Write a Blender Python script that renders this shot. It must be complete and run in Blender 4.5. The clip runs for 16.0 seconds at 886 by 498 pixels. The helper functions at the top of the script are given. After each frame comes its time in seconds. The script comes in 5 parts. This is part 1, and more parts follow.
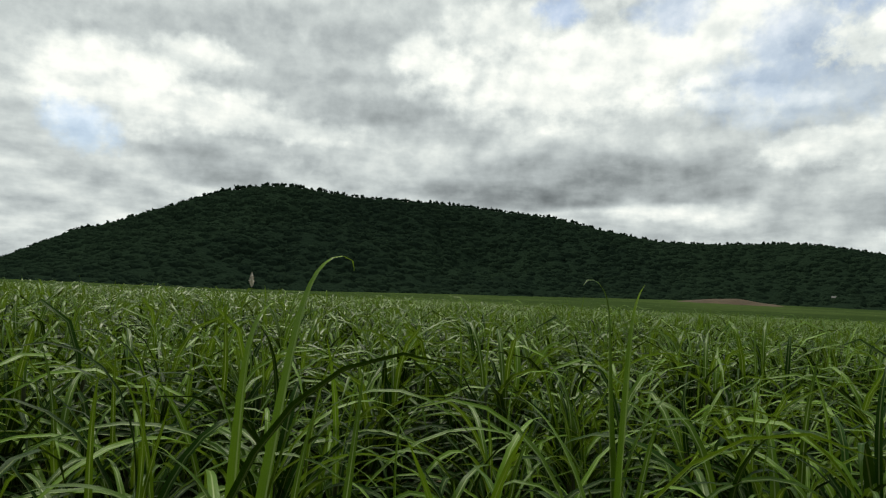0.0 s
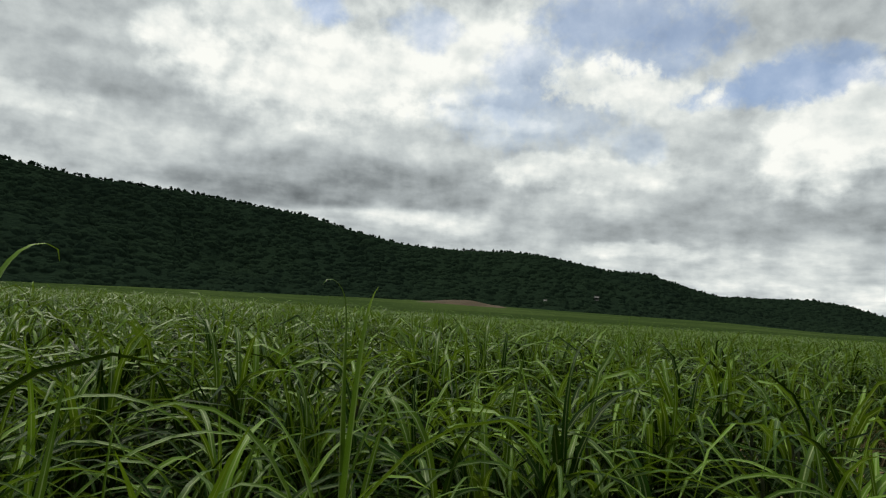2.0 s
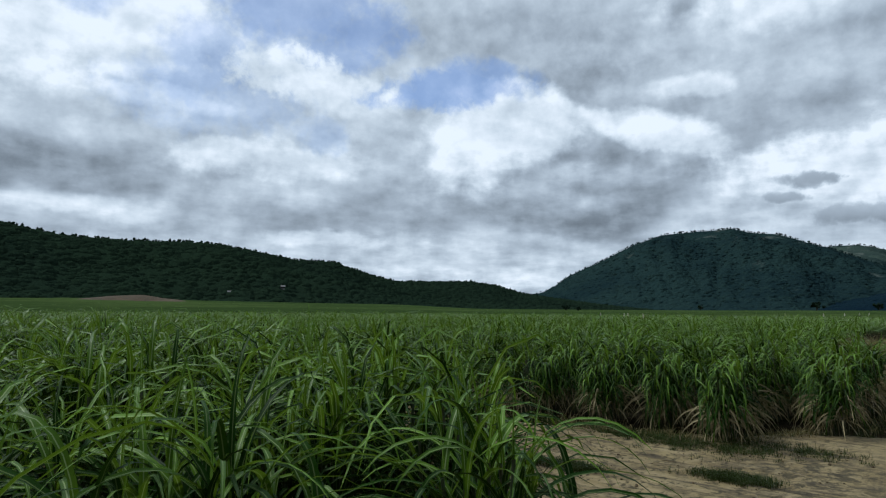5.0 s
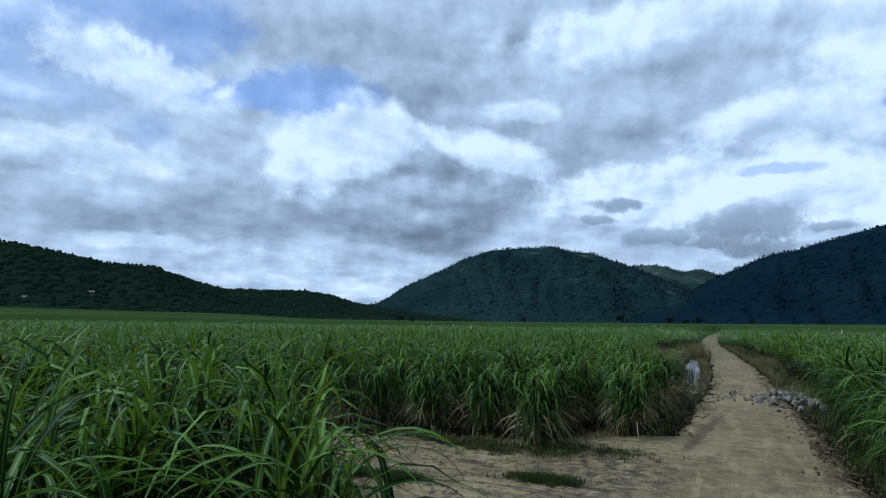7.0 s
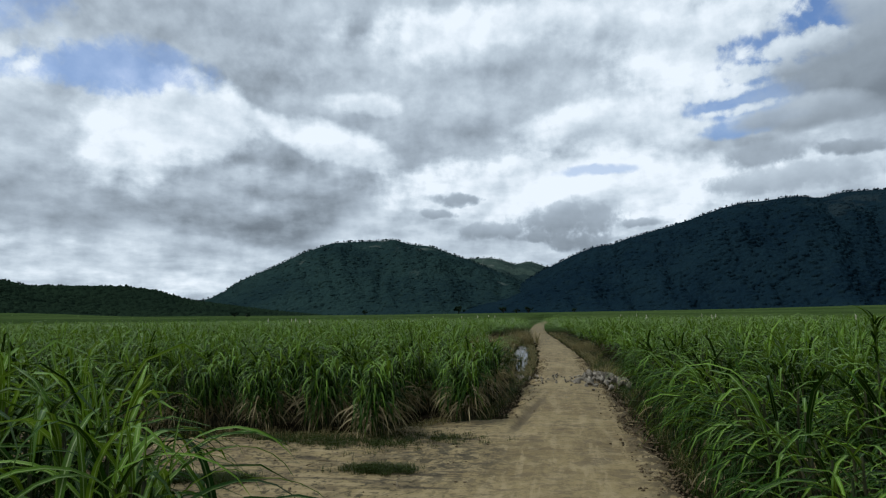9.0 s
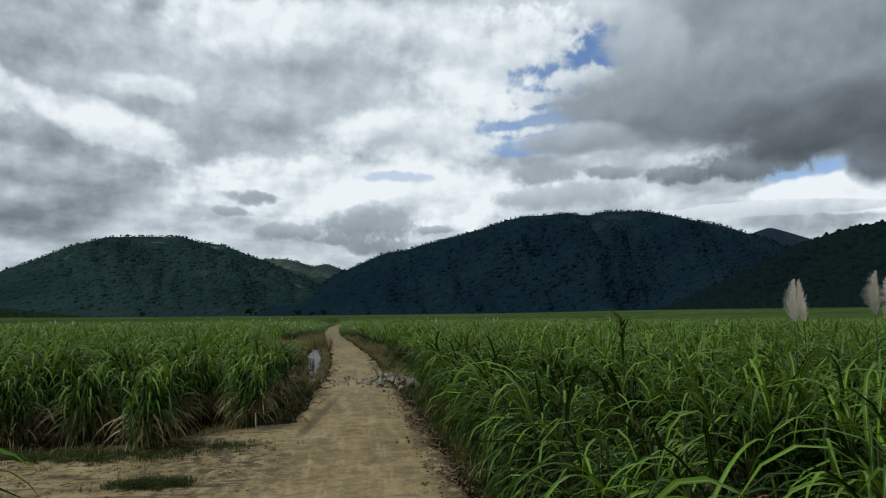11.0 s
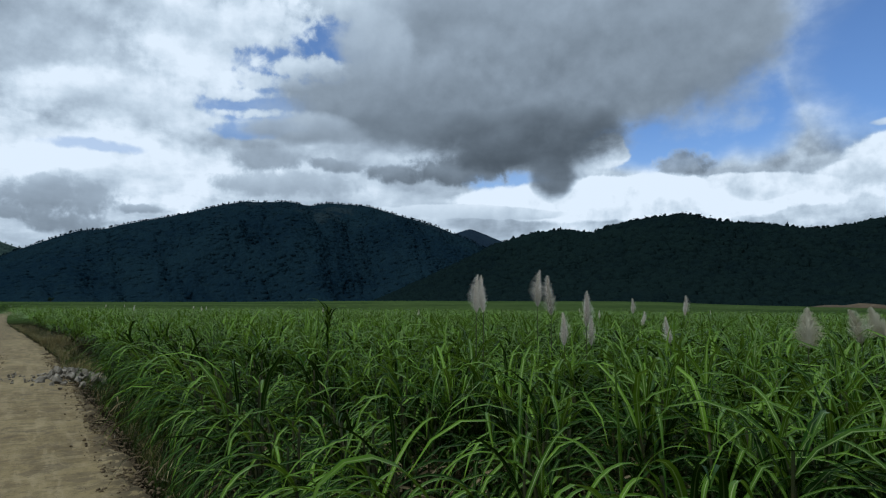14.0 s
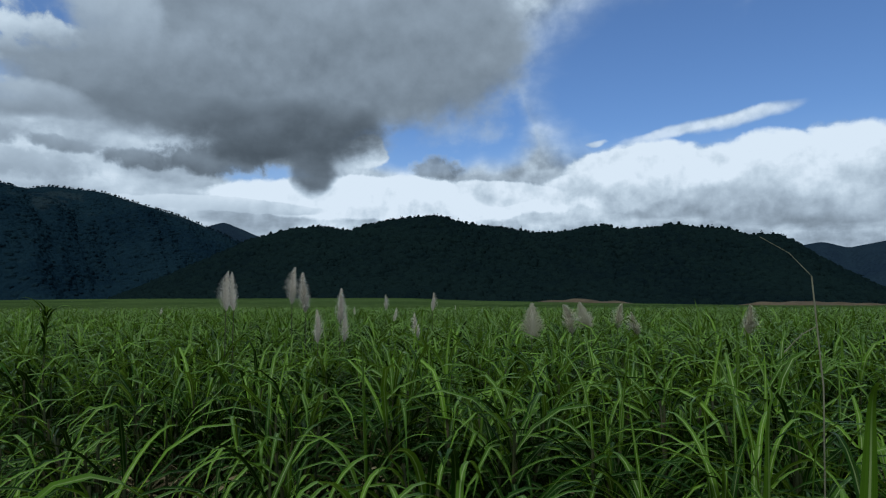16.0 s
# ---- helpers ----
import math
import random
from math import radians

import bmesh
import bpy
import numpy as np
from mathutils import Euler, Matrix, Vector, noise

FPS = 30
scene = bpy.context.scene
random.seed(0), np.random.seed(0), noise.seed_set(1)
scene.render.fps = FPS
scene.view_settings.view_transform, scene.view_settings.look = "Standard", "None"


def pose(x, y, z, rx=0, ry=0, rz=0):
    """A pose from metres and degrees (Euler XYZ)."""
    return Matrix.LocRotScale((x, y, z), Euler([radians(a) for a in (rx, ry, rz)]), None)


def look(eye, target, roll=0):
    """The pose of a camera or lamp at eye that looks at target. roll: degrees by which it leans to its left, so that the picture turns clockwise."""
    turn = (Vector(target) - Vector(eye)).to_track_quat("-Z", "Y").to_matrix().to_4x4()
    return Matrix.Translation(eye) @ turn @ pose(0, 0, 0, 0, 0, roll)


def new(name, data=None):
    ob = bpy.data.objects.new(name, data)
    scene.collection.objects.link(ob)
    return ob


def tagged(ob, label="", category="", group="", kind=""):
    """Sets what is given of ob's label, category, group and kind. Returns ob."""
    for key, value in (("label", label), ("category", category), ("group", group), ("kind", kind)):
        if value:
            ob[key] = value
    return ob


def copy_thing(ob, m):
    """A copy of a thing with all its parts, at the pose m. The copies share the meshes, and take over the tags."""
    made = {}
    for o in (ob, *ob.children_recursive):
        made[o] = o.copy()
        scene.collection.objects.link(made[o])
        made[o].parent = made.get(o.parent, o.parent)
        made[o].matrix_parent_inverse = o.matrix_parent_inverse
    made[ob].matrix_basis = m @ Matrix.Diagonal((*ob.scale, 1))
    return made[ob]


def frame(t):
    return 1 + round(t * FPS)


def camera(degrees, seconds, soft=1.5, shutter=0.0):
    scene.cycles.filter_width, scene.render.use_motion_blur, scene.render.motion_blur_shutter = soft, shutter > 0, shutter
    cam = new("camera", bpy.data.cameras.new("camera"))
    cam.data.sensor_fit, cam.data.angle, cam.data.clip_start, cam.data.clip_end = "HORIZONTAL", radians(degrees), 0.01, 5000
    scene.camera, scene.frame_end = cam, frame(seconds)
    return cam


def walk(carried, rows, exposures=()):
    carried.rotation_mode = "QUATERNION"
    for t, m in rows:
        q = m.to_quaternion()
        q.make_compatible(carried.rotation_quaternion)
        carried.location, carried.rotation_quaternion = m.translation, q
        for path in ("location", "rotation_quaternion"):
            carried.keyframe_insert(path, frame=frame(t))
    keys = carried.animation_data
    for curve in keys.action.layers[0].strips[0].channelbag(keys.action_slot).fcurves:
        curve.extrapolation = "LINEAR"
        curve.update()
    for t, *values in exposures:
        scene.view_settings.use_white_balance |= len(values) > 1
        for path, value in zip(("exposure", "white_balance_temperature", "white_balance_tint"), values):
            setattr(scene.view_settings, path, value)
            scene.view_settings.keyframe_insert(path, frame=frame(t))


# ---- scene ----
cam = camera(69.55, 16.0, 1.2)
# seconds, eye (x, y, z), then yaw, upward pitch and roll in degrees: a slow turn to the right on the spot
ROWS = [
    (0, 0.049, 0.204, 2.006, 0.00, 4.45, 2.58),
    (0.5, 0.055, 0.199, 2.004, -5.05, 4.45, 2.47),
    (1, 0.061, 0.204, 2.005, -11.13, 4.73, 3.09),
    (1.5, 0.072, 0.199, 2.006, -16.36, 4.86, 3.05),
    (2, 0.075, 0.182, 2.009, -22.23, 5.50, 3.60),
    (2.5, 0.080, 0.167, 2.007, -27.09, 6.35, 2.99),
    (3, 0.093, 0.161, 2.005, -31.84, 6.40, 3.23),
    (3.5, 0.111, 0.163, 2.002, -37.08, 5.87, 2.49),
    (6, 0.168, 0.107, 2.012, -57.11, 6.06, 0.43),
    (6.5, 0.184, 0.101, 2.003, -60.68, 6.42, 0.89),
    (7, 0.198, 0.099, 2.008, -64.72, 6.52, 0.81),
    (7.5, 0.206, 0.091, 2.005, -68.01, 6.35, 0.71),
    (8, 0.212, 0.074, 2.009, -70.12, 6.06, 0.12),
    (8.5, 0.200, 0.049, 2.009, -74.97, 5.79, -0.22),
    (9, 0.183, 0.024, 2.010, -78.98, 5.92, -0.55),
    (9.5, 0.188, 0.011, 2.009, -82.29, 6.07, -0.35),
    (10, 0.182, 0.005, 1.999, -87.97, 6.22, -0.09),
    (12.5, 0.191, -0.063, 1.985, -108.14, 6.16, -0.20),
    (13, 0.177, -0.091, 1.985, -112.99, 6.53, 0.26),
    (13.5, 0.166, -0.107, 1.979, -117.49, 5.78, 0.26),
    (14, 0.142, -0.118, 1.981, -121.96, 5.17, 0.38),
    (14.5, 0.128, -0.124, 1.983, -127.56, 5.45, 0.30),
    (15, 0.120, -0.133, 1.987, -133.70, 5.63, 0.44),
    (15.5, 0.124, -0.134, 1.992, -138.23, 5.14, -0.42),
    (16, 0.112, -0.138, 1.987, -143.47, 4.94, -0.14),
]
EXPOSURES = [(0.0, 0.07, 6750, 5), (3.7, -0.13, 6500, 8), (6.0, -0.13, 5000, 8), (7.2, -0.17, 4900, 8), (8.0, -0.13, 5200, 8), (9.0, -0.12, 5800, 8), (10.0, -0.14, 6200, 8), (12.5, -0.2, 5700, 8), (14.0, -0.23, 5500, 7), (16.0, -0.33, 5500, 6)]
walk(cam, [(t, pose(x, y, z, 0, 0, yaw) @ pose(0, 0, 0, 90 + pitch) @ pose(0, 0, 0, 0, 0, roll)) for t, x, y, z, yaw, pitch, roll in ROWS], EXPOSURES)

# ---- world, sun ----
SUN_AZ, SUN_EL = -18.0, 54.0          # degrees clockwise from +y, and above the horizon


def nd(tree, kind, at=None, **sets):
    """A node with its inputs set by name or index; a node's output may be given as a value."""
    n = tree.nodes.new(kind)
    for key, value in (at or {}).items():
        sock = n.inputs[key]
        if isinstance(value, bpy.types.NodeSocket):
            tree.links.new(value, sock)
        else:
            sock.default_value = value
    if "operation" in sets:
        n.operation = sets["operation"]
    if "data_type" in sets:
        n.data_type = sets["data_type"]
    if "blend_type" in sets:
        n.blend_type = sets["blend_type"]
    if "clamp_factor" in sets:
        n.clamp_factor = sets["clamp_factor"]
    if "interpolation_type" in sets:
        n.interpolation_type = sets["interpolation_type"]
    if "sky_type" in sets:
        n.sky_type = sets["sky_type"]
    if "sun_disc" in sets:
        n.sun_disc = sets["sun_disc"]
    if "sun_elevation" in sets:
        n.sun_elevation = sets["sun_elevation"]
    if "sun_rotation" in sets:
        n.sun_rotation = sets["sun_rotation"]
    if "air_density" in sets:
        n.air_density = sets["air_density"]
    if "dust_density" in sets:
        n.dust_density = sets["dust_density"]
    return n


def mth(tree, op, a, b=0.0, c=0.0):
    return nd(tree, "ShaderNodeMath", {0: a, 1: b, 2: c}, operation=op).outputs[0]


def remap(tree, v, lo, hi, to0=0.0, to1=1.0, smooth=True):
    return nd(tree, "ShaderNodeMapRange", {"Value": v, "From Min": lo, "From Max": hi, "To Min": to0, "To Max": to1},
              interpolation_type="SMOOTHSTEP" if smooth else "LINEAR").outputs[0]


def mixc(tree, f, a, b, how="MIX"):
    n = nd(tree, "ShaderNodeMix", data_type="RGBA", blend_type=how, clamp_factor=True)
    for sock, value in ((n.inputs[0], f), (n.inputs[6], a), (n.inputs[7], b)):
        if isinstance(value, bpy.types.NodeSocket):
            tree.links.new(value, sock)
        else:
            sock.default_value = value
    return n.outputs[2]


def fbm(tree, vec, scale, detail=4.0, rough=0.55, distortion=0.0):
    return nd(tree, "ShaderNodeTexNoise", {"Vector": vec, "Scale": scale, "Detail": detail, "Roughness": rough, "Distortion": distortion}).outputs[0]


# clouds: azimuth, elevation, half-widths in degrees, brightness of the upper and the lower side, slant in degrees
DECK_NORTH = [(-18.2, 21.8, 6.6, 1.7, 0.74, 0.66), (-7.1, 19, 7.4, 4.2, 0.76, 0.68), (2.9, 23, 3.1, 1.8, 0.8, 0.76), (-17.5, 12.1, 7.9, 1.3, 0.74, 0.64), (-20.8, 9.8, 4.6, 0.9, 0.66, 0.6),
    (35.7, 20.1, 4.6, 2, 0.82, 0.76), (25.2, 13.5, 10.8, 1.6, 0.82, 0.74), (35.3, 9.1, 7.7, 2.6, 0.8, 0.74), (51, 24.8, 7.6, 2.2, 0.74, 0.68), (62.3, 21.4, 7.1, 3.5, 0.68, 0.6),
    (63.4, 11.9, 5.3, 4.3, 0.66, 0.5), (54.4, 10.2, 4.4, 1.9, 0.68, 0.6), (42.7, 7.4, 7.4, 2, 0.74, 0.66), (-26.5, 7.3, 4.1, 1.3, 0.8, 0.74)]
DECK_EAST = [(51.7, 24.5, 6.2, 2.5, 0.77, 0.73), (62.3, 21.8, 7.3, 4.2, 0.75, 0.67), (81.4, 18.8, 11, 5, 0.77, 0.65), (71.7, 24.8, 4.1, 1.8, 0.77, 0.71), (64, 9.8, 7.1, 3, 0.71, 0.55),
    (56.3, 9.9, 4.6, 2, 0.71, 0.59), (76.5, 12.8, 6.2, 2.4, 0.79, 0.63), (51.4, 5, 12.7, 1.8, 0.79, 0.83), (28.8, 12.2, 6, 2.3, 0.77, 0.69), (35, 9.6, 12.5, 1.8, 0.77, 0.69),
    (52.6, 10.4, 10.1, 2.6, 0.79, 0.63), (83.2, 21.9, 16.4, 3.3, 0.85, 0.73), (75.4, 17.8, 12.7, 2.7, 0.77, 0.69), (82.7, 18.2, 10.2, 4.6, 0.81, 0.71), (83.8, 14.7, 6.3, 1.2, 0.75, 0.69)]
GLARE_NORTH = [(-28.7, 15.4, 5, 3, 0.99, 0.97), (-22.7, 18.8, 3.7, 1.5, 1, 0.98), (-23.3, 15.5, 6, 1.5, 0.98, 0.96), (-2.2, 21.3, 3.6, 1.8, 0.98, 0.96), (-15.8, 13.9, 7.2, 0.9, 0.93, 0.9),
    (8.9, 19, 9.7, 3.1, 1, 0.98), (15.9, 21.1, 6.5, 2.7, 1, 1), (5, 24, 4.2, 1.6, 0.97, 0.95), (23.2, 22.8, 4.2, 2.2, 0.97, 0.94), (23.7, 20.3, 4.2, 1.8, 0.95, 0.92),
    (26.1, 16.8, 4.5, 0.8, 0.94, 0.92), (18.3, 8.3, 5.3, 0.7, 0.92, 0.9), (22.2, 23.4, 8.7, 2.7, 0.98, 0.96), (34.9, 12.7, 6.7, 1.4, 0.95, 0.93)]
GLARE_EAST = [(56.1, 16.4, 3.5, 2.7, 1, 0.97), (52.2, 4.3, 8, 1.3, 0.86, 0.88), (52.6, 14.8, 3.8, 3.7, 1, 1), (58.5, 16.2, 3.1, 2.2, 0.98, 0.93), (69.6, 15.2, 4.8, 1.3, 0.99, 0.93, -14),
    (77.7, 24.3, 4.9, 1.8, 0.98, 0.94), (84.3, 25.2, 4, 1.2, 0.98, 0.95), (72.2, 18.8, 2.5, 0.9, 0.93, 0.9), (39.5, 6.2, 4, 0.6, 0.9, 0.88), (30.3, 13.5, 2.7, 0.8, 0.92, 0.88),
    (41.1, 19.5, 5.6, 1.6, 0.96, 0.92), (34.2, 21.3, 3, 1.7, 0.93, 0.9), (57, 2.6, 5.5, 0.7, 0.9, 0.9), (90.8, 10.8, 12.9, 3, 1, 0.97)]
GLARE_SOUTH = [(83.3, 25.3, 10, 1.6, 1, 0.93), (93.4, 15.8, 6.5, 1.7, 0.96, 0.93), (57, 16.8, 3.8, 2.4, 0.98, 0.9), (66.9, 15.6, 6.3, 1, 0.98, 0.9, -16), (96.2, 24.2, 5.3, 2.4, 0.95, 0.93),
    (101.3, 21.7, 6.5, 2.8, 0.95, 0.92), (96, 16.7, 7.1, 1.7, 0.93, 0.9), (91.6, 11.5, 16.3, 2.1, 1, 0.96), (111.7, 10.6, 7.7, 1.1, 0.9, 0.82)]
# openings to the blue: azimuth, elevation, half-widths in degrees, how clear
GAPS = [(-30.5, 12.2, 2.4, 1.6, 0.4), (9.6, 25, 2.3, 1.1, 0.5), (29.1, 20.5, 3.5, 3, 0.36), (39.3, 22.2, 2.5, 1.2, 0.36), (39.4, 15.5, 2.1, 1.6, 0.25),
    (36.8, 25.2, 6, 2.3, 0.5), (40.1, 22.3, 3.9, 1.3, 0.47), (19, 24.6, 2.3, 1.2, 0.36), (51.1, 19.2, 5.4, 1.1, 0.61), (54.3, 20.5, 2, 0.9, 0.58),
    (29.4, 17.6, 6.7, 2.4, 0.25), (41.7, 24.5, 4.3, 2.2, 0.54), (26.9, 17.9, 2.9, 1.6, 0.36), (52.9, 19.9, 3.9, 1.2, 0.58)]
OPEN_SOUTH = [(142.2, 13.8, 4.8, 2.2, 1), (148.3, 15.9, 2.4, 2.8, 0.9), (163.5, 19, 12.7, 7.3, 1), (173.7, 17.9, 10.5, 7.8, 1), (142.2, 14.1, 6.1, 2.5, 1),
    (147.4, 16.2, 4, 3.9, 1)]
GAPS_SOUTH = [(50.6, 19.4, 4.8, 1.5, 0.65), (92.6, 12.5, 3, 0.4, 0.5), (111.7, 22.5, 3.2, 1.8, 0.95), (107.3, 20.1, 3.9, 1.5, 0.85), (105.4, 17.1, 4.2, 1.3, 0.75),
    (104.8, 14.9, 2.7, 0.6, 0.7), (106, 15.3, 3.6, 0.6, 0.7), (127.9, 11.1, 3.4, 0.9, 0.9)]
# white shreds, the squall cloud and its scraps, the heaped bank in the south
SHREDS = [(36.1, 20.3, 4.7, 1.6, 0.97, 0.9), (39.7, 19.4, 4.6, 0.9, 0.96, 0.92), (100.5, 20.6, 4.7, 2, 0.95, 0.9), (105.3, 18.9, 4.4, 0.4, 0.95, 0.92), (109.9, 20.4, 2.7, 0.9, 0.95, 0.9),
    (103.2, 18, 3.7, 0.4, 0.94, 0.9), (104.5, 24.4, 4.4, 2, 0.97, 0.92), (110.6, 20.5, 3.4, 0.8, 0.96, 0.92), (103.4, 19.3, 4.6, 0.4, 0.94, 0.92), (105.5, 16.5, 3.1, 0.3, 0.95, 0.9)]
SQUALL = [(128.7, 21.3, 14.4, 7.7, 0.66, 0.48), (142.7, 22.3, 8, 4.5, 0.64, 0.52), (143.4, 22.3, 6.7, 6.9, 0.64, 0.56), (119, 17.8, 11.2, 3.6, 0.64, 0.5), (129.9, 14.8, 8.1, 2.6, 0.46, 0.36),
    (132.2, 11.8, 2.2, 2, 0.42, 0.42), (115.3, 22.9, 3.7, 2.8, 0.8, 0.66), (109.6, 15.2, 4.7, 1.2, 0.74, 0.6)]
SCRAPS = [(106.6, 12.6, 3.1, 0.9, 0.72, 0.64), (117.9, 11.7, 2.8, 0.7, 0.6, 0.5), (123.5, 12.2, 4, 1.2, 0.52, 0.46), (112.8, 12.1, 2.3, 0.5, 0.68, 0.58), (108.1, 10.5, 5.6, 0.9, 0.78, 0.7),
    (142.7, 11.9, 1.8, 1, 0.62, 0.54), (90.5, 8.4, 4.3, 1.5, 0.76, 0.56), (83.1, 7.5, 2.7, 0.7, 0.72, 0.6), (87.2, 6.8, 1.3, 0.4, 0.64, 0.58), (96.3, 7.7, 1.9, 0.4, 0.72, 0.62),
    (91, 6.4, 3, 0.7, 0.6, 0.56), (80.9, 10.4, 1.2, 0.4, 0.66, 0.6), (78.3, 8.9, 1.5, 0.4, 0.7, 0.64), (79.8, 10.3, 2, 0.6, 0.7, 0.62)]
LENS = [(13.7, 10.9, 11.9, 1.9, 0.66, 0.54), (8.2, 9.6, 9.6, 1.3, 0.6, 0.56)]
BANK = [(165.6, 9.2, 8.1, 2, 0.95, 0.7), (175.9, 9.9, 5.8, 3.8, 1.12, 0.66), (170.3, 9.8, 7, 3.6, 1.12, 0.66), (161.5, 11.6, 7.4, 2.1, 1.04, 0.92), (157.8, 9.8, 5.9, 1.9, 1, 0.86),
    (136.8, 13.5, 1.9, 1.6, 0.99, 0.9), (135.7, 9.4, 12.6, 1.9, 1.04, 1), (143.9, 9.1, 5.7, 1.7, 1.04, 0.98), (142.2, 9.1, 14, 1.6, 1.04, 0.98), (149.2, 9.7, 3.5, 1.1, 1, 0.92),
    (123.9, 8.4, 9.3, 0.7, 0.92, 0.84)]
STREAK = [(164.6, 14.6, 4.6, 0.4, 1, 0.93, 8), (168.7, 14.9, 3.1, 0.5, 1, 0.95, 8), (157.1, 14.2, 0.6, 0.2, 0.92, 0.9, 10)]


def make_sky():
    world = bpy.data.worlds.new("sky")
    scene.world = world
    world.use_nodes = True
    t = world.node_tree
    t.nodes.clear()
    sky = nd(t, "ShaderNodeTexSky", sky_type="NISHITA", sun_disc=False, sun_elevation=radians(SUN_EL), sun_rotation=radians(SUN_AZ), air_density=1.0, dust_density=0.6)
    d = nd(t, "ShaderNodeTexCoord").outputs["Generated"]
    x, y, z = nd(t, "ShaderNodeSeparateXYZ", {0: d}).outputs
    toward = (0.03 * math.sin(radians(SUN_AZ)), 0.03 * math.cos(radians(SUN_AZ)), 0.035)

    def deck_at(dx, dy, dz):
        """The cloud deck seen in perspective: flatter and finer towards the horizon."""
        px, py, pz = mth(t, "ADD", x, dx), mth(t, "ADD", y, dy), mth(t, "ADD", z, dz)
        w = mth(t, "ADD", mth(t, "MAXIMUM", pz, 0.0), 0.20)
        return nd(t, "ShaderNodeCombineXYZ", {0: mth(t, "DIVIDE", px, w), 1: mth(t, "DIVIDE", py, w), 2: 0.3}).outputs[0]
    deck, deck2 = deck_at(0, 0, 0), deck_at(*toward)
    billow, billow2 = fbm(t, deck, 3.4, 7.0, 0.52, 0.15), fbm(t, deck2, 3.4, 7.0, 0.52, 0.15)
    relief = mth(t, "SUBTRACT", billow, billow2)
    wisp = fbm(t, deck, 9.0, 6.0, 0.58, 0.3)
    puff = fbm(t, d, 20.0, 7.0, 0.55, 0.0)
    puff2 = fbm(t, nd(t, "ShaderNodeVectorMath", {0: d, 1: (-0.006, 0.012, 0.018)}, operation="ADD").outputs[0], 20.0, 7.0, 0.55, 0.0)
    heaped = mth(t, "SUBTRACT", puff, puff2)
    rag_soft = mth(t, "SUBTRACT", mth(t, "ADD", mth(t, "MULTIPLY", billow, 0.6), mth(t, "MULTIPLY", wisp, 0.4)), 0.5)
    rag_hard = mth(t, "SUBTRACT", puff, 0.5)
    rag_fine = mth(t, "ADD", mth(t, "MULTIPLY", rag_hard, 0.5), mth(t, "SUBTRACT", fbm(t, d, 48.0, 6.0, 0.58, 0.2), 0.5))
    # angles, pushed about by noise
    az = mth(t, "MULTIPLY", mth(t, "ARCTAN2", x, y), 180 / math.pi)
    az = mth(t, "ADD", az, mth(t, "MULTIPLY", mth(t, "LESS_THAN", az, -120.0), 360.0))
    el = mth(t, "MULTIPLY", mth(t, "ARCSINE", z), 180 / math.pi)
    ang = nd(t, "ShaderNodeCombineXYZ", {0: az, 1: el, 2: 0.0}).outputs[0]
    wob = nd(t, "ShaderNodeTexNoise", {"Vector": d, "Scale": 7.0, "Detail": 5.0, "Roughness": 0.55}).outputs["Color"]

    def pushed(ra, re):
        p = nd(t, "ShaderNodeVectorMath", {0: wob, 1: (0.5, 0.5, 0.5)}, operation="SUBTRACT").outputs[0]
        p = nd(t, "ShaderNodeVectorMath", {0: p, 1: (ra, re, 0.0)}, operation="MULTIPLY").outputs[0]
        return nd(t, "ShaderNodeSeparateXYZ", {0: nd(t, "ShaderNodeVectorMath", {0: ang, 1: p}, operation="ADD").outputs[0]}).outputs[:2]
    loose, tight = list(pushed(8.0, 4.0)), list(pushed(4.0, 2.0))

    def blend(f, a, b):
        return nd(t, "ShaderNodeMix", {0: f, 2: a, 3: b}).outputs[0]

    state = {"light": 0.80, "clear": 0.0, "count": 0}

    def within(base, a, e, ra, re, slant):
        """The place in a cloud's own oval: its squared distance from the middle, and its height there, from -1 to 1."""
        c, q = math.cos(radians(slant)), math.sin(radians(slant))
        state["count"] += 1
        if state["count"] % 5 == 0:      # leans on the clouds before it by a hair, so that they are worked out in order
            base[0] = mth(t, "MULTIPLY_ADD", state["clear"], 1e-4, base[0])
            base[1] = mth(t, "MULTIPLY_ADD", state["light"], 1e-4, base[1])
        h, v = base
        if slant:
            u = mth(t, "MULTIPLY_ADD", v, q / ra, mth(t, "MULTIPLY_ADD", h, c / ra, -(a * c + e * q) / ra))
            w = mth(t, "MULTIPLY_ADD", h, -q / re, mth(t, "MULTIPLY_ADD", v, c / re, (a * q - e * c) / re))
        else:
            u, w = mth(t, "MULTIPLY_ADD", h, 1 / ra, -a / ra), mth(t, "MULTIPLY_ADD", v, 1 / re, -e / re)
        return mth(t, "MULTIPLY_ADD", w, w, mth(t, "MULTIPLY", u, u)), w

    def clouds(rows, base, soft, rag, ragged, dense=1.0, over_blue=True):
        for a, e, ra, re, top, low, *slant in rows:
            dist, v = within(base, a, e, ra, re, slant[0] if slant else 0)
            mask = remap(t, mth(t, "MULTIPLY_ADD", rag, -2 * ragged, dist), (1 + soft) ** 2, (1 - soft) ** 2, 0.0, dense)
            state["light"] = blend(mask, state["light"], mth(t, "MULTIPLY_ADD", v, (top - low) / 1.8, (top + low) / 2))
            if over_blue:
                state["clear"] = blend(mask, state["clear"], 0.0)

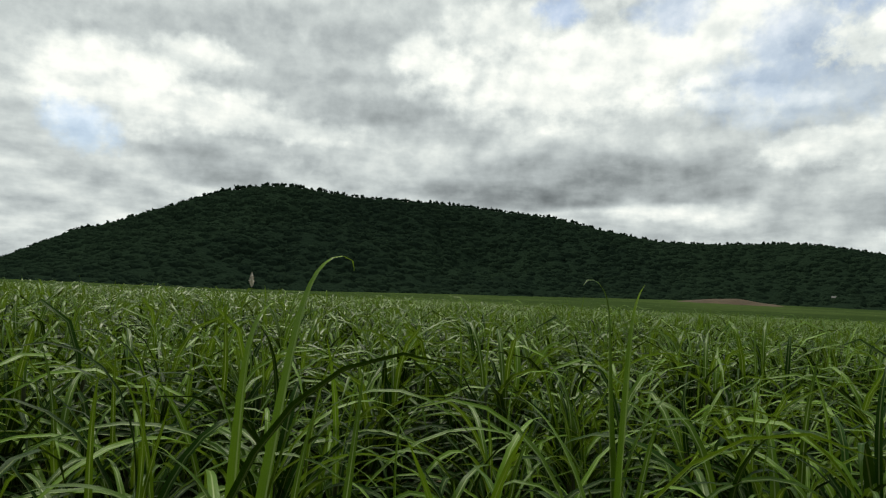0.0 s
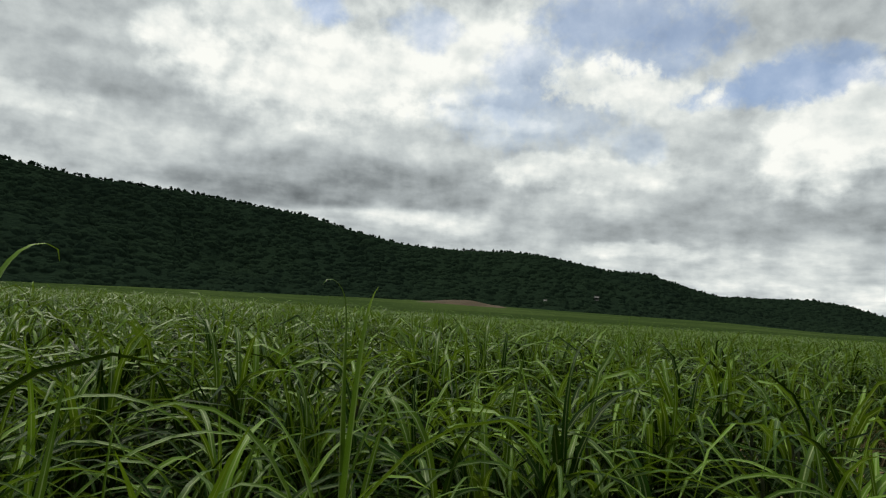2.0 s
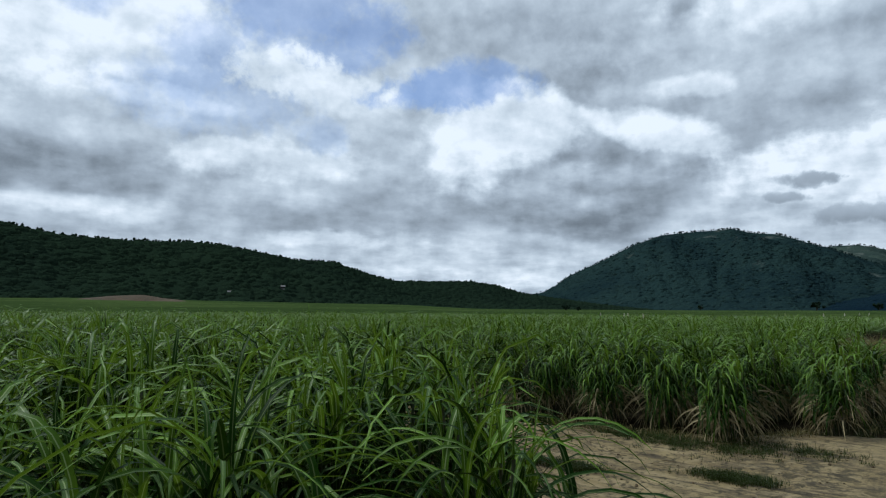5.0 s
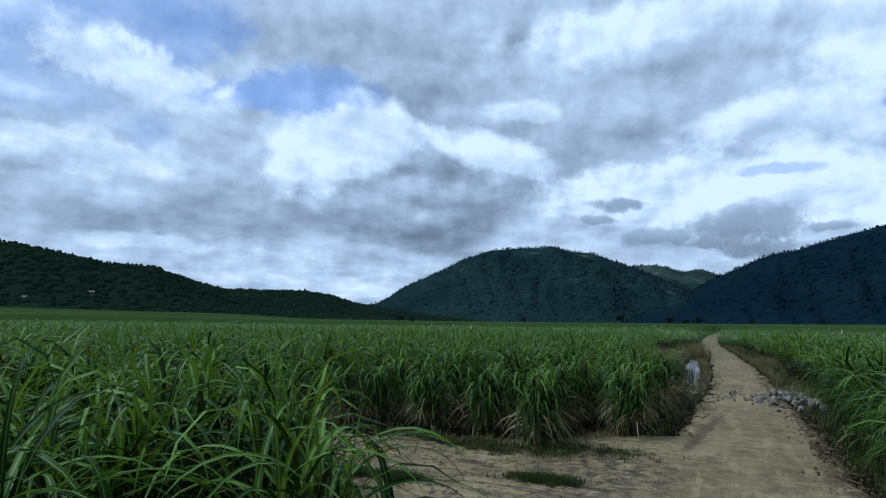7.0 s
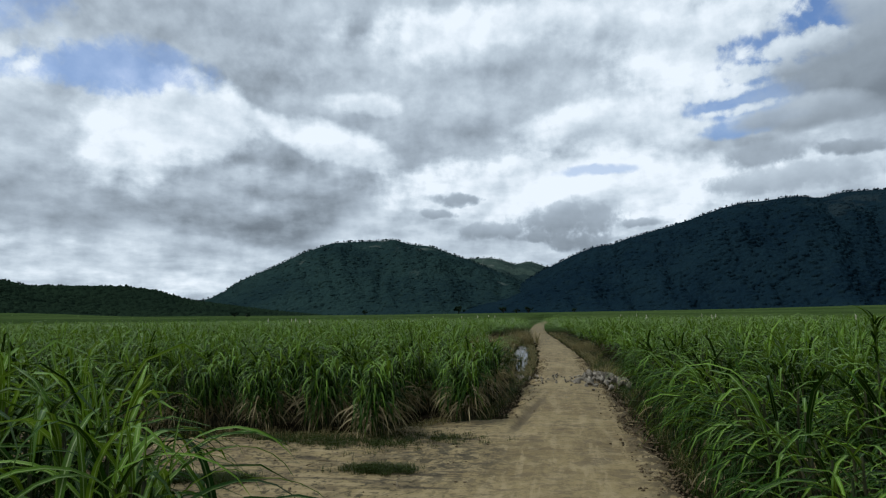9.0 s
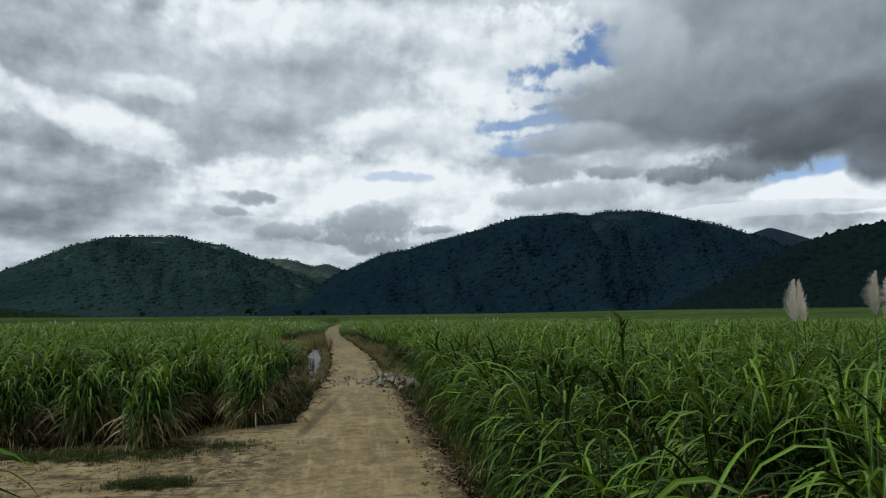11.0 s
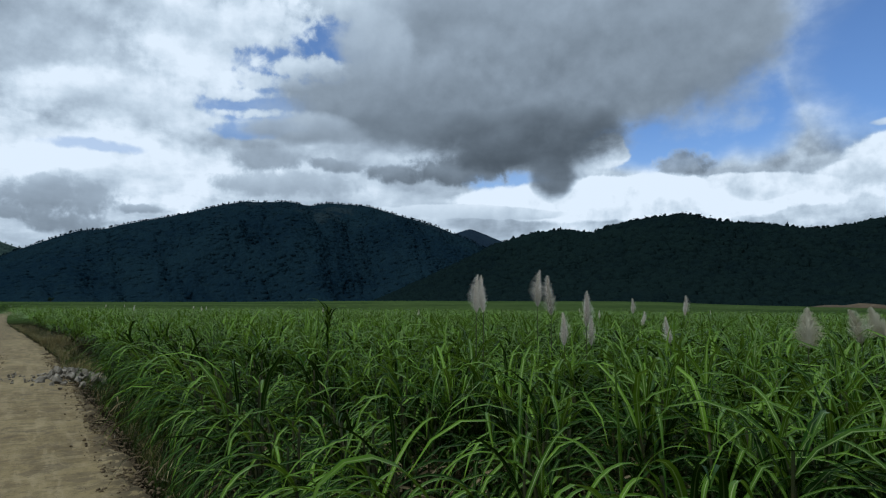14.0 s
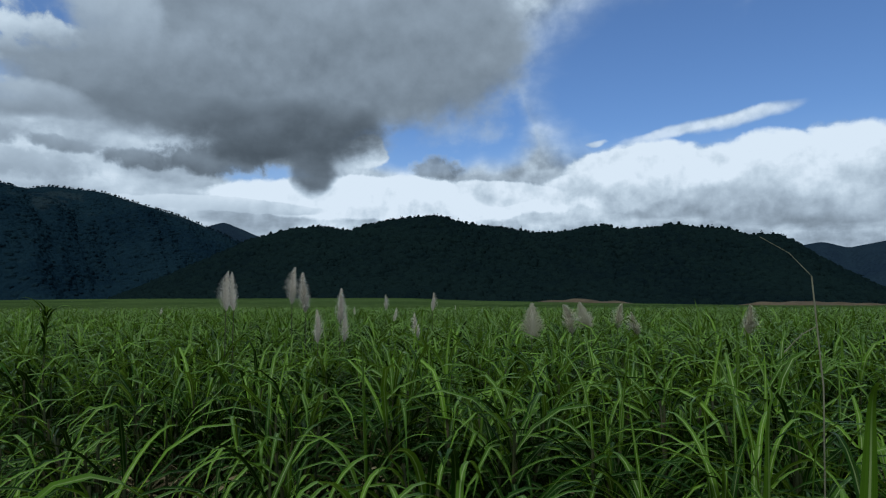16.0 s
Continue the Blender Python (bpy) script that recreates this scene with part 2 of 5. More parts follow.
    def gaps(rows, base, soft, rag, ragged):
        for a, e, ra, re, much in rows:
            far = mth(t, "MULTIPLY_ADD", rag, 2 * ragged, within(base, a, e, ra, re, 0)[0])
            state["clear"] = mth(t, "MAXIMUM", state["clear"], remap(t, far, (1 + soft) ** 2, (1 - soft) ** 2, 0.0, much))

    rag_mix = mth(t, "ADD", mth(t, "MULTIPLY", rag_soft, 0.6), mth(t, "MULTIPLY", rag_hard, 0.7))
    clouds(DECK_NORTH, loose, 0.55, rag_soft, 1.4, 0.8, False)
    clouds(DECK_EAST, loose, 0.45, rag_mix, 1.4, 0.88, False)
    clouds(GLARE_NORTH + GLARE_EAST + GLARE_SOUTH, loose, 0.5, rag_mix, 1.8, 0.85, False)
    gaps(GAPS, loose, 0.6, rag_fine, 1.8)
    gaps(GAPS_SOUTH, tight, 0.4, rag_fine, 1.5)
    gaps(OPEN_SOUTH, tight, 0.3, rag_soft, 0.5)
    clouds(SHREDS, tight, 0.5, rag_fine, 2.4, 0.95)
    clouds(LENS, tight, 0.4, rag_soft, 0.5, 0.95, False)
    shade = mth(t, "ADD", mth(t, "MULTIPLY", relief, 0.30), mth(t, "MULTIPLY", mth(t, "SUBTRACT", wisp, 0.5), remap(t, el, 3.0, 16.0, 0.04, 0.08)))
    state["light"] = mth(t, "ADD", mth(t, "ADD", state["light"], shade), mth(t, "MULTIPLY", heaped, 0.16))
    clouds(SCRAPS, tight, 0.35, rag_fine, 1.7, 0.9)
    clouds(BANK, tight, 0.10, rag_mix, 0.8)
    clouds(STREAK, tight, 0.6, rag_soft, 1.4, 0.8)
    state["light"] = mth(t, "ADD", state["light"], mth(t, "MULTIPLY", heaped, remap(t, az, 120.0, 140.0, 0.0, 0.42)))
    clouds(SQUALL, tight, 0.3, rag_mix, 1.0, 0.93)
    light = mth(t, "ADD", state["light"], mth(t, "ADD", mth(t, "MULTIPLY", heaped, 0.12), mth(t, "MULTIPLY", relief, 0.12)))
    ramp = nd(t, "ShaderNodeValToRGB", {0: light})
    e = ramp.color_ramp.elements
    e[0].position, e[0].color = 0.25, (0.047, 0.055, 0.062, 1)
    e[1].position, e[1].color = 1.02, (0.99, 1.0, 0.985, 1)
    for p, c in ((0.40, (0.122, 0.138, 0.150, 1)), (0.55, (0.25, 0.277, 0.298, 1)), (0.70, (0.43, 0.47, 0.50, 1)), (0.80, (0.58, 0.625, 0.65, 1)), (0.90, (0.76, 0.80, 0.81, 1))):
        e.new(p).color = c
    clear = mixc(t, 1.0, sky.outputs[0], (0.105, 0.115, 0.135, 1), "MULTIPLY")
    clear = mixc(t, mth(t, "MULTIPLY", remap(t, el, 16.0, 6.0), 0.3), clear, (0.62, 0.74, 0.85, 1))      # paler towards the horizon
    colour = mixc(t, state["clear"], ramp.outputs[0], clear)
    # the veiled sky is somewhat brighter overhead than low down
    over = remap(t, z, 0.48, 0.95, 1.0, 1.25)
    back = nd(t, "ShaderNodeBackground", {"Color": colour, "Strength": over})
    t.links.new(back.outputs[0], nd(t, "ShaderNodeOutputWorld").inputs[0])


make_sky()
sun = new("sun", bpy.data.lights.new("sun", "SUN"))
sun.data.energy, sun.data.angle, sun.data.color = 3.0, radians(14), (1.0, 0.95, 0.86)
sun.matrix_world = look((0, 0, 50), (-50 * math.sin(radians(SUN_AZ)) * 1.0, -50 * math.cos(radians(SUN_AZ)), 50 - 50 * math.tan(radians(SUN_EL))))


# ---- materials ----
def material(name):
    m = bpy.data.materials.new(name)
    m.use_nodes = True
    t = m.node_tree
    t.nodes.clear()
    return m, t


def finish(t, shader, bump=None):
    t.links.new(shader, nd(t, "ShaderNodeOutputMaterial").inputs[0])


def bumped(t, height, strength=0.4, distance=0.02):
    return nd(t, "ShaderNodeBump", {"Height": height, "Strength": strength, "Distance": distance}).outputs[0]


def principled(t, colour, rough=0.6, normal=None, spec=0.4, metal=0.0):
    at = {"Base Color": colour, "Roughness": rough, "Specular IOR Level": spec, "Metallic": metal}
    if normal is not None:
        at["Normal"] = normal
    return nd(t, "ShaderNodeBsdfPrincipled", at).outputs[0]


def leaf_material(name, dark, light, rib, glow, through_light=0.26, dry=0.0, gloss=0.06):
    """A cane blade: pale midrib, fine veins, two greens that vary from blade to blade, sun shining through."""
    m, t = material(name)
    uv = nd(t, "ShaderNodeUVMap").outputs[0]
    sep = nd(t, "ShaderNodeSeparateXYZ", {0: uv})
    u, v = sep.outputs[0], sep.outputs[1]
    island = nd(t, "ShaderNodeNewGeometry").outputs["Random Per Island"]
    each = nd(t, "ShaderNodeObjectInfo").outputs["Random"]
    r = mth(t, "FRACT", mth(t, "ADD", mth(t, "MULTIPLY", island, 7.3), mth(t, "MULTIPLY", each, 3.7)))
    pos = nd(t, "ShaderNodeNewGeometry").outputs["Position"]
    patch = fbm(t, pos, 0.35, 3.0)
    mixv = mth(t, "ADD", mth(t, "MULTIPLY", mth(t, "POWER", r, 1.6), 0.75), mth(t, "MULTIPLY", patch, 0.25))
    base = mixc(t, mixv, dark, light)
    streak = nd(t, "ShaderNodeTexNoise", {"Vector": nd(t, "ShaderNodeVectorMath", {0: uv, 1: (38.0, 2.2, 1.0)}, operation="MULTIPLY").outputs[0], "Scale": 1.0, "Detail": 3.0}).outputs[0]
    base = mixc(t, remap(t, streak, 0.35, 0.75, 0.0, 0.3), base, light)
    blotch = fbm(t, pos, 9.0, 3.0)
    base = mixc(t, mth(t, "MULTIPLY", remap(t, blotch, 0.62, 0.75), 0.35 + dry), base, glow)
    tip = mth(t, "MULTIPLY", remap(t, v, 0.86, 1.0), remap(t, r, 0.3, 0.9))
    base = mixc(t, mth(t, "MULTIPLY", tip, 0.7), base, glow)
    side = mth(t, "ABSOLUTE", mth(t, "SUBTRACT", u, 0.5))
    mid = mth(t, "MULTIPLY", remap(t, side, 0.095, 0.05), remap(t, v, 0.98, 0.6))
    base = mixc(t, mth(t, "MULTIPLY", mid, 0.66), base, rib)
    nrm = bumped(t, mth(t, "ADD", streak, mth(t, "MULTIPLY", mid, -0.8)), 0.25, 0.004)
    a = principled(t, base, 0.40, nrm, gloss)
    tr = nd(t, "ShaderNodeBsdfTranslucent", {"Color": mixc(t, 0.45, base, glow)}).outputs[0]
    finish(t, nd(t, "ShaderNodeMixShader", {0: through_light, 1: a, 2: tr}).outputs[0])
    return m


def rough_material(name, c1, c2, c3, s1, s2, rough=0.9, bump=0.5, depth=0.03, spec=0.2):
    """A mottled matt surface: two scales of variation in the object's own space."""
    m, t = material(name)
    pos = nd(t, "ShaderNodeNewGeometry").outputs["Position"]
    a, b = fbm(t, pos, s1, 5.0), fbm(t, pos, s2, 6.0, 0.65)
    col = mixc(t, remap(t, a, 0.35, 0.68), c1, c2)
    col = mixc(t, remap(t, b, 0.48, 0.72), col, c3)
    finish(t, principled(t, col, rough, bumped(t, b, bump, depth), spec))
    return m


# Near-black copy for lower leaves: canopy shade put into the green.
MAT_LEAF_SHADED = leaf_material("cane_leaf_shaded", (0.0028, 0.0120, 0.0006, 1), (0.0150, 0.0430, 0.0026, 1), (0.12, 0.15, 0.055, 1), (0.0400, 0.0680, 0.0045, 1), 0.10, 0.0, 0.03)
# Pale copy for upper leaves: young growth, brightened to paint top light.
MAT_YOUNG_LIT = leaf_material("cane_leaf_young_lit", (0.0085, 0.0330, 0.0012, 1), (0.1060, 0.1980, 0.0135, 1), (0.30, 0.36, 0.15, 1), (0.165, 0.250, 0.0100, 1), 0.26, 0.0, 0.09)
MAT_DRY = leaf_material("cane_leaf_dry", (0.135, 0.106, 0.052, 1), (0.40, 0.33, 0.185, 1), (0.42, 0.345, 0.20, 1), (0.22, 0.165, 0.08, 1), 0.2, 0.2)
MAT_STALK = rough_material("cane_stalk", (0.0174, 0.0261, 0.00696, 1), (0.0348, 0.0377, 0.01276, 1), (0.0522, 0.0406, 0.0174, 1), 2.0, 14.0, 0.5, 0.2, 0.004, 0.4)
MAT_PLUME = leaf_material("tassel_silk", (0.62, 0.58, 0.51, 1), (0.80, 0.77, 0.70, 1), (0.74, 0.70, 0.64, 1), (0.62, 0.55, 0.47, 1), 0.45)
MAT_STONE = rough_material("rubble_stone", (0.125, 0.110, 0.085, 1), (0.245, 0.22, 0.175, 1), (0.040, 0.032, 0.022, 1), 2.5, 14.0, 0.9, 0.8, 0.02)
MAT_GRASS = leaf_material("verge_grass", (0.0110, 0.0230, 0.0040, 1), (0.0400, 0.0580, 0.0120, 1), (0.045, 0.060, 0.016, 1), (0.085, 0.074, 0.025, 1), 0.25)
MAT_STRAW = leaf_material("dry_grass", (0.100, 0.086, 0.033, 1), (0.23, 0.192, 0.085, 1), (0.24, 0.20, 0.095, 1), (0.150, 0.118, 0.050, 1), 0.3)
MAT_BANK = rough_material("bare_red_soil", (0.052, 0.035, 0.018, 1), (0.085, 0.061, 0.034, 1), (0.022, 0.024, 0.010, 1), 0.08, 0.6, 0.95, 0.6, 0.4)
MAT_BARK = rough_material("bark", (0.029, 0.0232, 0.0174, 1), (0.0522, 0.0435, 0.0319, 1), (0.0174, 0.0145, 0.0116, 1), 1.0, 9.0)
MAT_WALL = rough_material("lime_wall", (0.13, 0.13, 0.12, 1), (0.17, 0.165, 0.155, 1), (0.09, 0.088, 0.08, 1), 0.3, 2.5)
MAT_ROOF = rough_material("sheet_roof", (0.11, 0.11, 0.11, 1), (0.15, 0.15, 0.147, 1), (0.09, 0.068, 0.053, 1), 0.3, 2.0, 0.5)
MAT_HOLE = rough_material("dark_opening", (0.0116, 0.0116, 0.0116, 1), (0.0174, 0.0174, 0.0174, 1), (0.0087, 0.0087, 0.0087, 1), 0.5, 2.0)


def forest_material(name, c1, c2, c3, crown, rock=0.0):
    m, t = material(name)
    pos = nd(t, "ShaderNodeNewGeometry").outputs["Position"]
    r = nd(t, "ShaderNodeNewGeometry").outputs["Random Per Island"]
    big, mid = fbm(t, pos, 0.006, 4.0), fbm(t, pos, 1 / crown, 5.0, 0.65)
    cell = nd(t, "ShaderNodeTexVoronoi", {"Vector": pos, "Scale": 1.3 / crown, "Randomness": 1.0}).outputs["Distance"]
    col = mixc(t, remap(t, big, 0.35, 0.65), c1, c2)
    col = mixc(t, mth(t, "ADD", mth(t, "MULTIPLY", r, 0.4), mth(t, "MULTIPLY", remap(t, mid, 0.4, 0.75), 0.4)), col, c3)
    if rock:                                                  # bare pale rock and dry grass in patches high up
        patch = mth(t, "ADD", fbm(t, pos, 0.011, 6.0, 0.62, 0.4), remap(t, nd(t, "ShaderNodeSeparateXYZ", {0: pos}).outputs[2], 90.0, 230.0, -0.10, 0.05))
        col = mixc(t, mth(t, "MULTIPLY", remap(t, patch, 0.56, 0.66), rock), col, (0.075, 0.088, 0.078, 1))
    h = mth(t, "SUBTRACT", mid, cell)
    finish(t, principled(t, col, 0.85, bumped(t, h, 0.7, crown * 0.5), 0.0))
    return m


MAT_WOOD_N = forest_material("hill_forest", (0.0080, 0.0150, 0.0100, 1), (0.0105, 0.0195, 0.0115, 1), (0.0150, 0.0265, 0.0145, 1), 2.6)
# Blue of distance haze is mixed into this forest colour.
MAT_WOOD_FAR_HAZE = forest_material("mountain_forest", (0.0070, 0.0160, 0.0195, 1), (0.0130, 0.0265, 0.0265, 1), (0.0200, 0.0370, 0.0310, 1), 10.0, 0.55)
# Darker, bluer copy: cloud shadow and haze put into the broad mountain's colour.
MAT_WOOD_BIG_SHADED = forest_material("broad_mountain_shade_haze", (0.0036, 0.0098, 0.0175, 1), (0.0060, 0.0145, 0.0215, 1), (0.0095, 0.0200, 0.0240, 1), 10.0, 0.1)
# Near-black copy of the hill wood: cloud shade and some haze in its colour.
MAT_WOOD_S_SHADED = forest_material("ridge_forest", (0.0034, 0.0072, 0.0088, 1), (0.0050, 0.0102, 0.0105, 1), (0.0072, 0.0140, 0.0122, 1), 5.0)
# Bluest greens: haze over the farthest ranges, painted in.
MAT_WOOD_HAZE = forest_material("hazed_range_forest", (0.009, 0.016, 0.027, 1), (0.012, 0.021, 0.031, 1), (0.015, 0.026, 0.035, 1), 20.0)
# Pale second green paints sun patches over grassy tops; its blue is haze.
MAT_WOOD_SUN_PATCH = forest_material("mountain_with_sun_patches", (0.013, 0.024, 0.024, 1), (0.042, 0.062, 0.050, 1), (0.022, 0.036, 0.032, 1), 14.0, 0.9)


def dirt_material():
    m, t = material("sandy_dirt")
    pos = nd(t, "ShaderNodeNewGeometry").outputs["Position"]
    big, mid, fine = fbm(t, pos, 0.45, 4.0), fbm(t, pos, 2.2, 6.0, 0.62), fbm(t, pos, 22.0, 5.0, 0.65)
    col = mixc(t, remap(t, big, 0.35, 0.65), (0.128, 0.095, 0.042, 1), (0.196, 0.152, 0.072, 1))
    col = mixc(t, mth(t, "MULTIPLY", remap(t, mid, 0.50, 0.70), 0.35), col, (0.0522, 0.03712, 0.02088, 1))
    # rain wash and tyre scrapes: streaks across the lane, pale and dark
    def streaks(stretch, shift):
        v = nd(t, "ShaderNodeVectorMath", {0: pos, 1: stretch}, operation="MULTIPLY").outputs[0]
        return fbm(t, nd(t, "ShaderNodeVectorMath", {0: v, 1: shift}, operation="ADD").outputs[0], 1.0, 7.0, 0.66, 0.5)
    across = remap(t, nd(t, "ShaderNodeSeparateXYZ", {0: pos}).outputs[1], 0.9, 1.7)          # 0 on the lane, 1 on the headland
    along_x = streaks((0.6, 4.5, 1.0), (3, 8, 5))
    along_y = streaks((5.5, 0.7, 1.0), (9, 4, 2))
    wheel = mth(t, "ADD", mth(t, "MULTIPLY", along_x, mth(t, "SUBTRACT", 1.0, across)), mth(t, "MULTIPLY", along_y, across))
    pale, dark = streaks((2.2, 1.5, 1.0), (0, 0, 0)), streaks((3.0, 2.0, 1.0), (5, 2, 7))
    col = mixc(t, mth(t, "MULTIPLY", remap(t, pale, 0.5, 0.62), 0.3), col, (0.272, 0.216, 0.118, 1))
    col = mixc(t, mth(t, "MULTIPLY", remap(t, wheel, 0.52, 0.62), 0.5), col, (0.255, 0.202, 0.110, 1))
    col = mixc(t, mth(t, "MULTIPLY", remap(t, wheel, 0.47, 0.38), mth(t, "ADD", 0.2, mth(t, "MULTIPLY", across, 0.65))), col, (0.036, 0.028, 0.017, 1))
    col = mixc(t, mth(t, "MULTIPLY", remap(t, dark, 0.53, 0.60), 0.36), col, (0.048, 0.036, 0.021, 1))
    col = mixc(t, mth(t, "MULTIPLY", remap(t, fine, 0.42, 0.3), 0.5), col, (0.055, 0.041, 0.025, 1))
    gap = nd(t, "ShaderNodeVectorMath", {0: nd(t, "ShaderNodeVectorMath", {0: pos, 1: (9.2, 1.75, 0.0)}, operation="SUBTRACT").outputs[0], 1: (0.55, 0.9, 0.0)}, operation="MULTIPLY").outputs[0]
    trod = remap(t, nd(t, "ShaderNodeVectorMath", {0: gap}, operation="LENGTH").outputs["Value"], 1.3, 0.2)
    crumbs = fbm(t, pos, 5.0, 8.0, 0.7, 0.3)
    col = mixc(t, mth(t, "MULTIPLY", remap(t, crumbs, 0.47, 0.56), mth(t, "ADD", 0.12, mth(t, "MULTIPLY", trod, 0.7))), col, (0.026, 0.022, 0.011, 1))
    litter = fbm(t, pos, 8.0, 7.0, 0.72, 0.4)
    side = remap(t, nd(t, "ShaderNodeSeparateXYZ", {0: pos}).outputs[1], 0.7, 2.2)
    col = mixc(t, mth(t, "MULTIPLY", remap(t, litter, 0.51, 0.59), mth(t, "ADD", 0.22, mth(t, "MULTIPLY", side, 0.6))), col, (0.01856, 0.01566, 0.00638, 1))
    scuff = streaks((3.4, 2.6, 1.0), (11, 3, 6))                # short scrapes across the wheel tracks
    col = mixc(t, mth(t, "MULTIPLY", remap(t, scuff, 0.56, 0.63), 0.45), col, (0.060, 0.046, 0.029, 1))
    col = mixc(t, mth(t, "MULTIPLY", remap(t, scuff, 0.44, 0.36), 0.25), col, (0.275, 0.222, 0.128, 1))
    px, py = nd(t, "ShaderNodeSeparateXYZ", {0: pos}).outputs[:2]
    edge = mth(t, "MULTIPLY", remap(t, py, -0.72, -1.02), remap(t, crumbs, 0.42, 0.52))         # crumbled dark earth along the verge
    col = mixc(t, mth(t, "MULTIPLY", edge, 0.75), col, (0.034, 0.026, 0.014, 1))
    line = mth(t, "ABSOLUTE", mth(t, "MULTIPLY_ADD", px, 0.075, mth(t, "SUBTRACT", py, 1.9125)))  # dark soil and painted rut shade along the one fresh wheel mark
    rut_soil_shade = mth(t, "MULTIPLY", remap(t, line, 0.13, 0.04), mth(t, "MULTIPLY", remap(t, px, 10.8, 12.0), remap(t, px, 17.5, 15.5)))
    col = mixc(t, mth(t, "MULTIPLY", rut_soil_shade, 0.55), col, (0.040, 0.030, 0.017, 1))
    speck = nd(t, "ShaderNodeTexVoronoi", {"Vector": pos, "Scale": 17.0}).outputs["Distance"]
    col = mixc(t, mth(t, "MULTIPLY", remap(t, speck, 0.16, 0.06), remap(t, mid, 0.5, 0.6)), col, (0.0406, 0.03016, 0.0203, 1))
    h = mth(t, "ADD", mth(t, "ADD", mth(t, "MULTIPLY", mid, 1.0), mth(t, "MULTIPLY", fine, 0.4)), mth(t, "MULTIPLY", mth(t, "SUBTRACT", wheel, dark), 0.4))
    finish(t, principled(t, col, 0.92, bumped(t, h, 0.35, 0.02), 0.2))
    return m


MAT_DIRT = dirt_material()


def ground_material():
    """Dark soil close by; far off the plain is a closed crop canopy of several greens in broad blocks."""
    m, t = material("plain")
    pos = nd(t, "ShaderNodeNewGeometry").outputs["Position"]
    d = nd(t, "ShaderNodeVectorMath", {0: pos}, operation="LENGTH").outputs["Value"]
    big, mid, fine = fbm(t, pos, 0.012, 3.0), fbm(t, pos, 0.25, 6.0, 0.7), fbm(t, pos, 1.6, 5.0, 0.7)
    # Far crop greens are greyed and lightened, painting in some haze.
    crop = mixc(t, remap(t, big, 0.4, 0.62), (0.034, 0.056, 0.017, 1), (0.052, 0.078, 0.024, 1))
    crop = mixc(t, mth(t, "MULTIPLY", remap(t, mid, 0.42, 0.7), 0.6), crop, (0.013, 0.026, 0.007, 1))
    soil = mixc(t, remap(t, fine, 0.4, 0.65), (0.01972, 0.01566, 0.00986, 1), (0.01044, 0.01276, 0.00522, 1))
    col = mixc(t, remap(t, d, 70.0, 100.0), soil, crop)
    finish(t, principled(t, col, 0.9, bumped(t, mth(t, "ADD", mid, fine), 1.0, 0.5), 0.0))
    return m


MAT_GROUND = ground_material()


def water_material():
    m, t = material("ditch_water")
    pos = nd(t, "ShaderNodeNewGeometry").outputs["Position"]
    finish(t, principled(t, (0.02, 0.019, 0.015, 1), 0.22, bumped(t, fbm(t, pos, 5.0, 3.0), 0.5, 0.05), 0.5))
    return m


MAT_WATER = water_material()


# ---- mesh helpers ----
def mesh_of(name, verts, faces, mats, uvs=None, index=None, smooth=True):
    """A mesh from arrays; faces all have the same number of corners."""
    verts, faces = np.asarray(verts, np.float32), np.asarray(faces, np.int32)
    me = bpy.data.meshes.new(name)
    k = faces.shape[1]
    me.vertices.add(len(verts))
    me.vertices.foreach_set("co", verts.ravel())
    me.loops.add(faces.size)
    me.loops.foreach_set("vertex_index", faces.ravel())
    me.polygons.add(len(faces))
    me.polygons.foreach_set("loop_start", np.arange(0, faces.size, k, dtype=np.int32))
    if index is not None:
        me.polygons.foreach_set("material_index", np.asarray(index, np.int32))
    me.polygons.foreach_set("use_smooth", np.full(len(faces), smooth))
    if uvs is not None:
        layer = me.uv_layers.new(name="UVMap")
        layer.data.foreach_set("uv", np.asarray(uvs, np.float32)[faces.ravel()].ravel())
    for mat in mats:
        me.materials.append(mat)
    me.update(calc_edges=True)
    return me


def part(name, me, parent=None, label=""):
    """Links a mesh, or a bmesh with one material, as one object under a thing or a part."""
    if isinstance(me, tuple):
        bm, mat = me
        data = bpy.data.meshes.new(name)
        bm.to_mesh(data)
        bm.free()
        data.materials.append(mat)
        me = data
    ob = new(name, me)
    if parent is not None:
        ob.parent = parent
    return tagged(ob, label)


def grid_faces(n, m):
    """Quads of an n x m grid of vertices, row by row."""
    i = np.arange((n - 1) * m).reshape(n - 1, m)[:, :-1].ravel()
    return np.stack([i, i + 1, i + m + 1, i + m], 1)


def fnoise(p, scale, depth=4):
    """Fractal noise at an array of points, about -1 to 1."""
    return np.array([noise.fractal(Vector(q) * scale, 1.0, 2.0, depth) for q in p])


def smooth01(v):
    v = np.clip(v, 0, 1)
    return v * v * (3 - 2 * v)


# ---- the plain: one sheet to the horizon ----
EYE_Z = 2.0
RISE_AZ = [-60, -35, -20, 0, 20, 37, 46, 53, 70, 88, 103, 119, 140, 146, 164, 176, 190]
RISE_EL = [0.0, 0.1, 0.1, 0.55, 0.85, 0.6, 0.5, 0.15, 0.1, 0.18, 0.3, 0.55, 0.6, 0.35, 0.0, -0.2, 0.0]


def land(x, y):
    """Height of the bare ground: flat round the crossing, swelling gently towards the hills."""
    d = np.hypot(x, y)
    az = np.degrees(np.arctan2(x, y))
    el = np.interp(np.where(az < -120, az + 360, az), RISE_AZ, RISE_EL)
    return smooth01((d - 60) / 340) * np.tan(np.radians(el)) * d


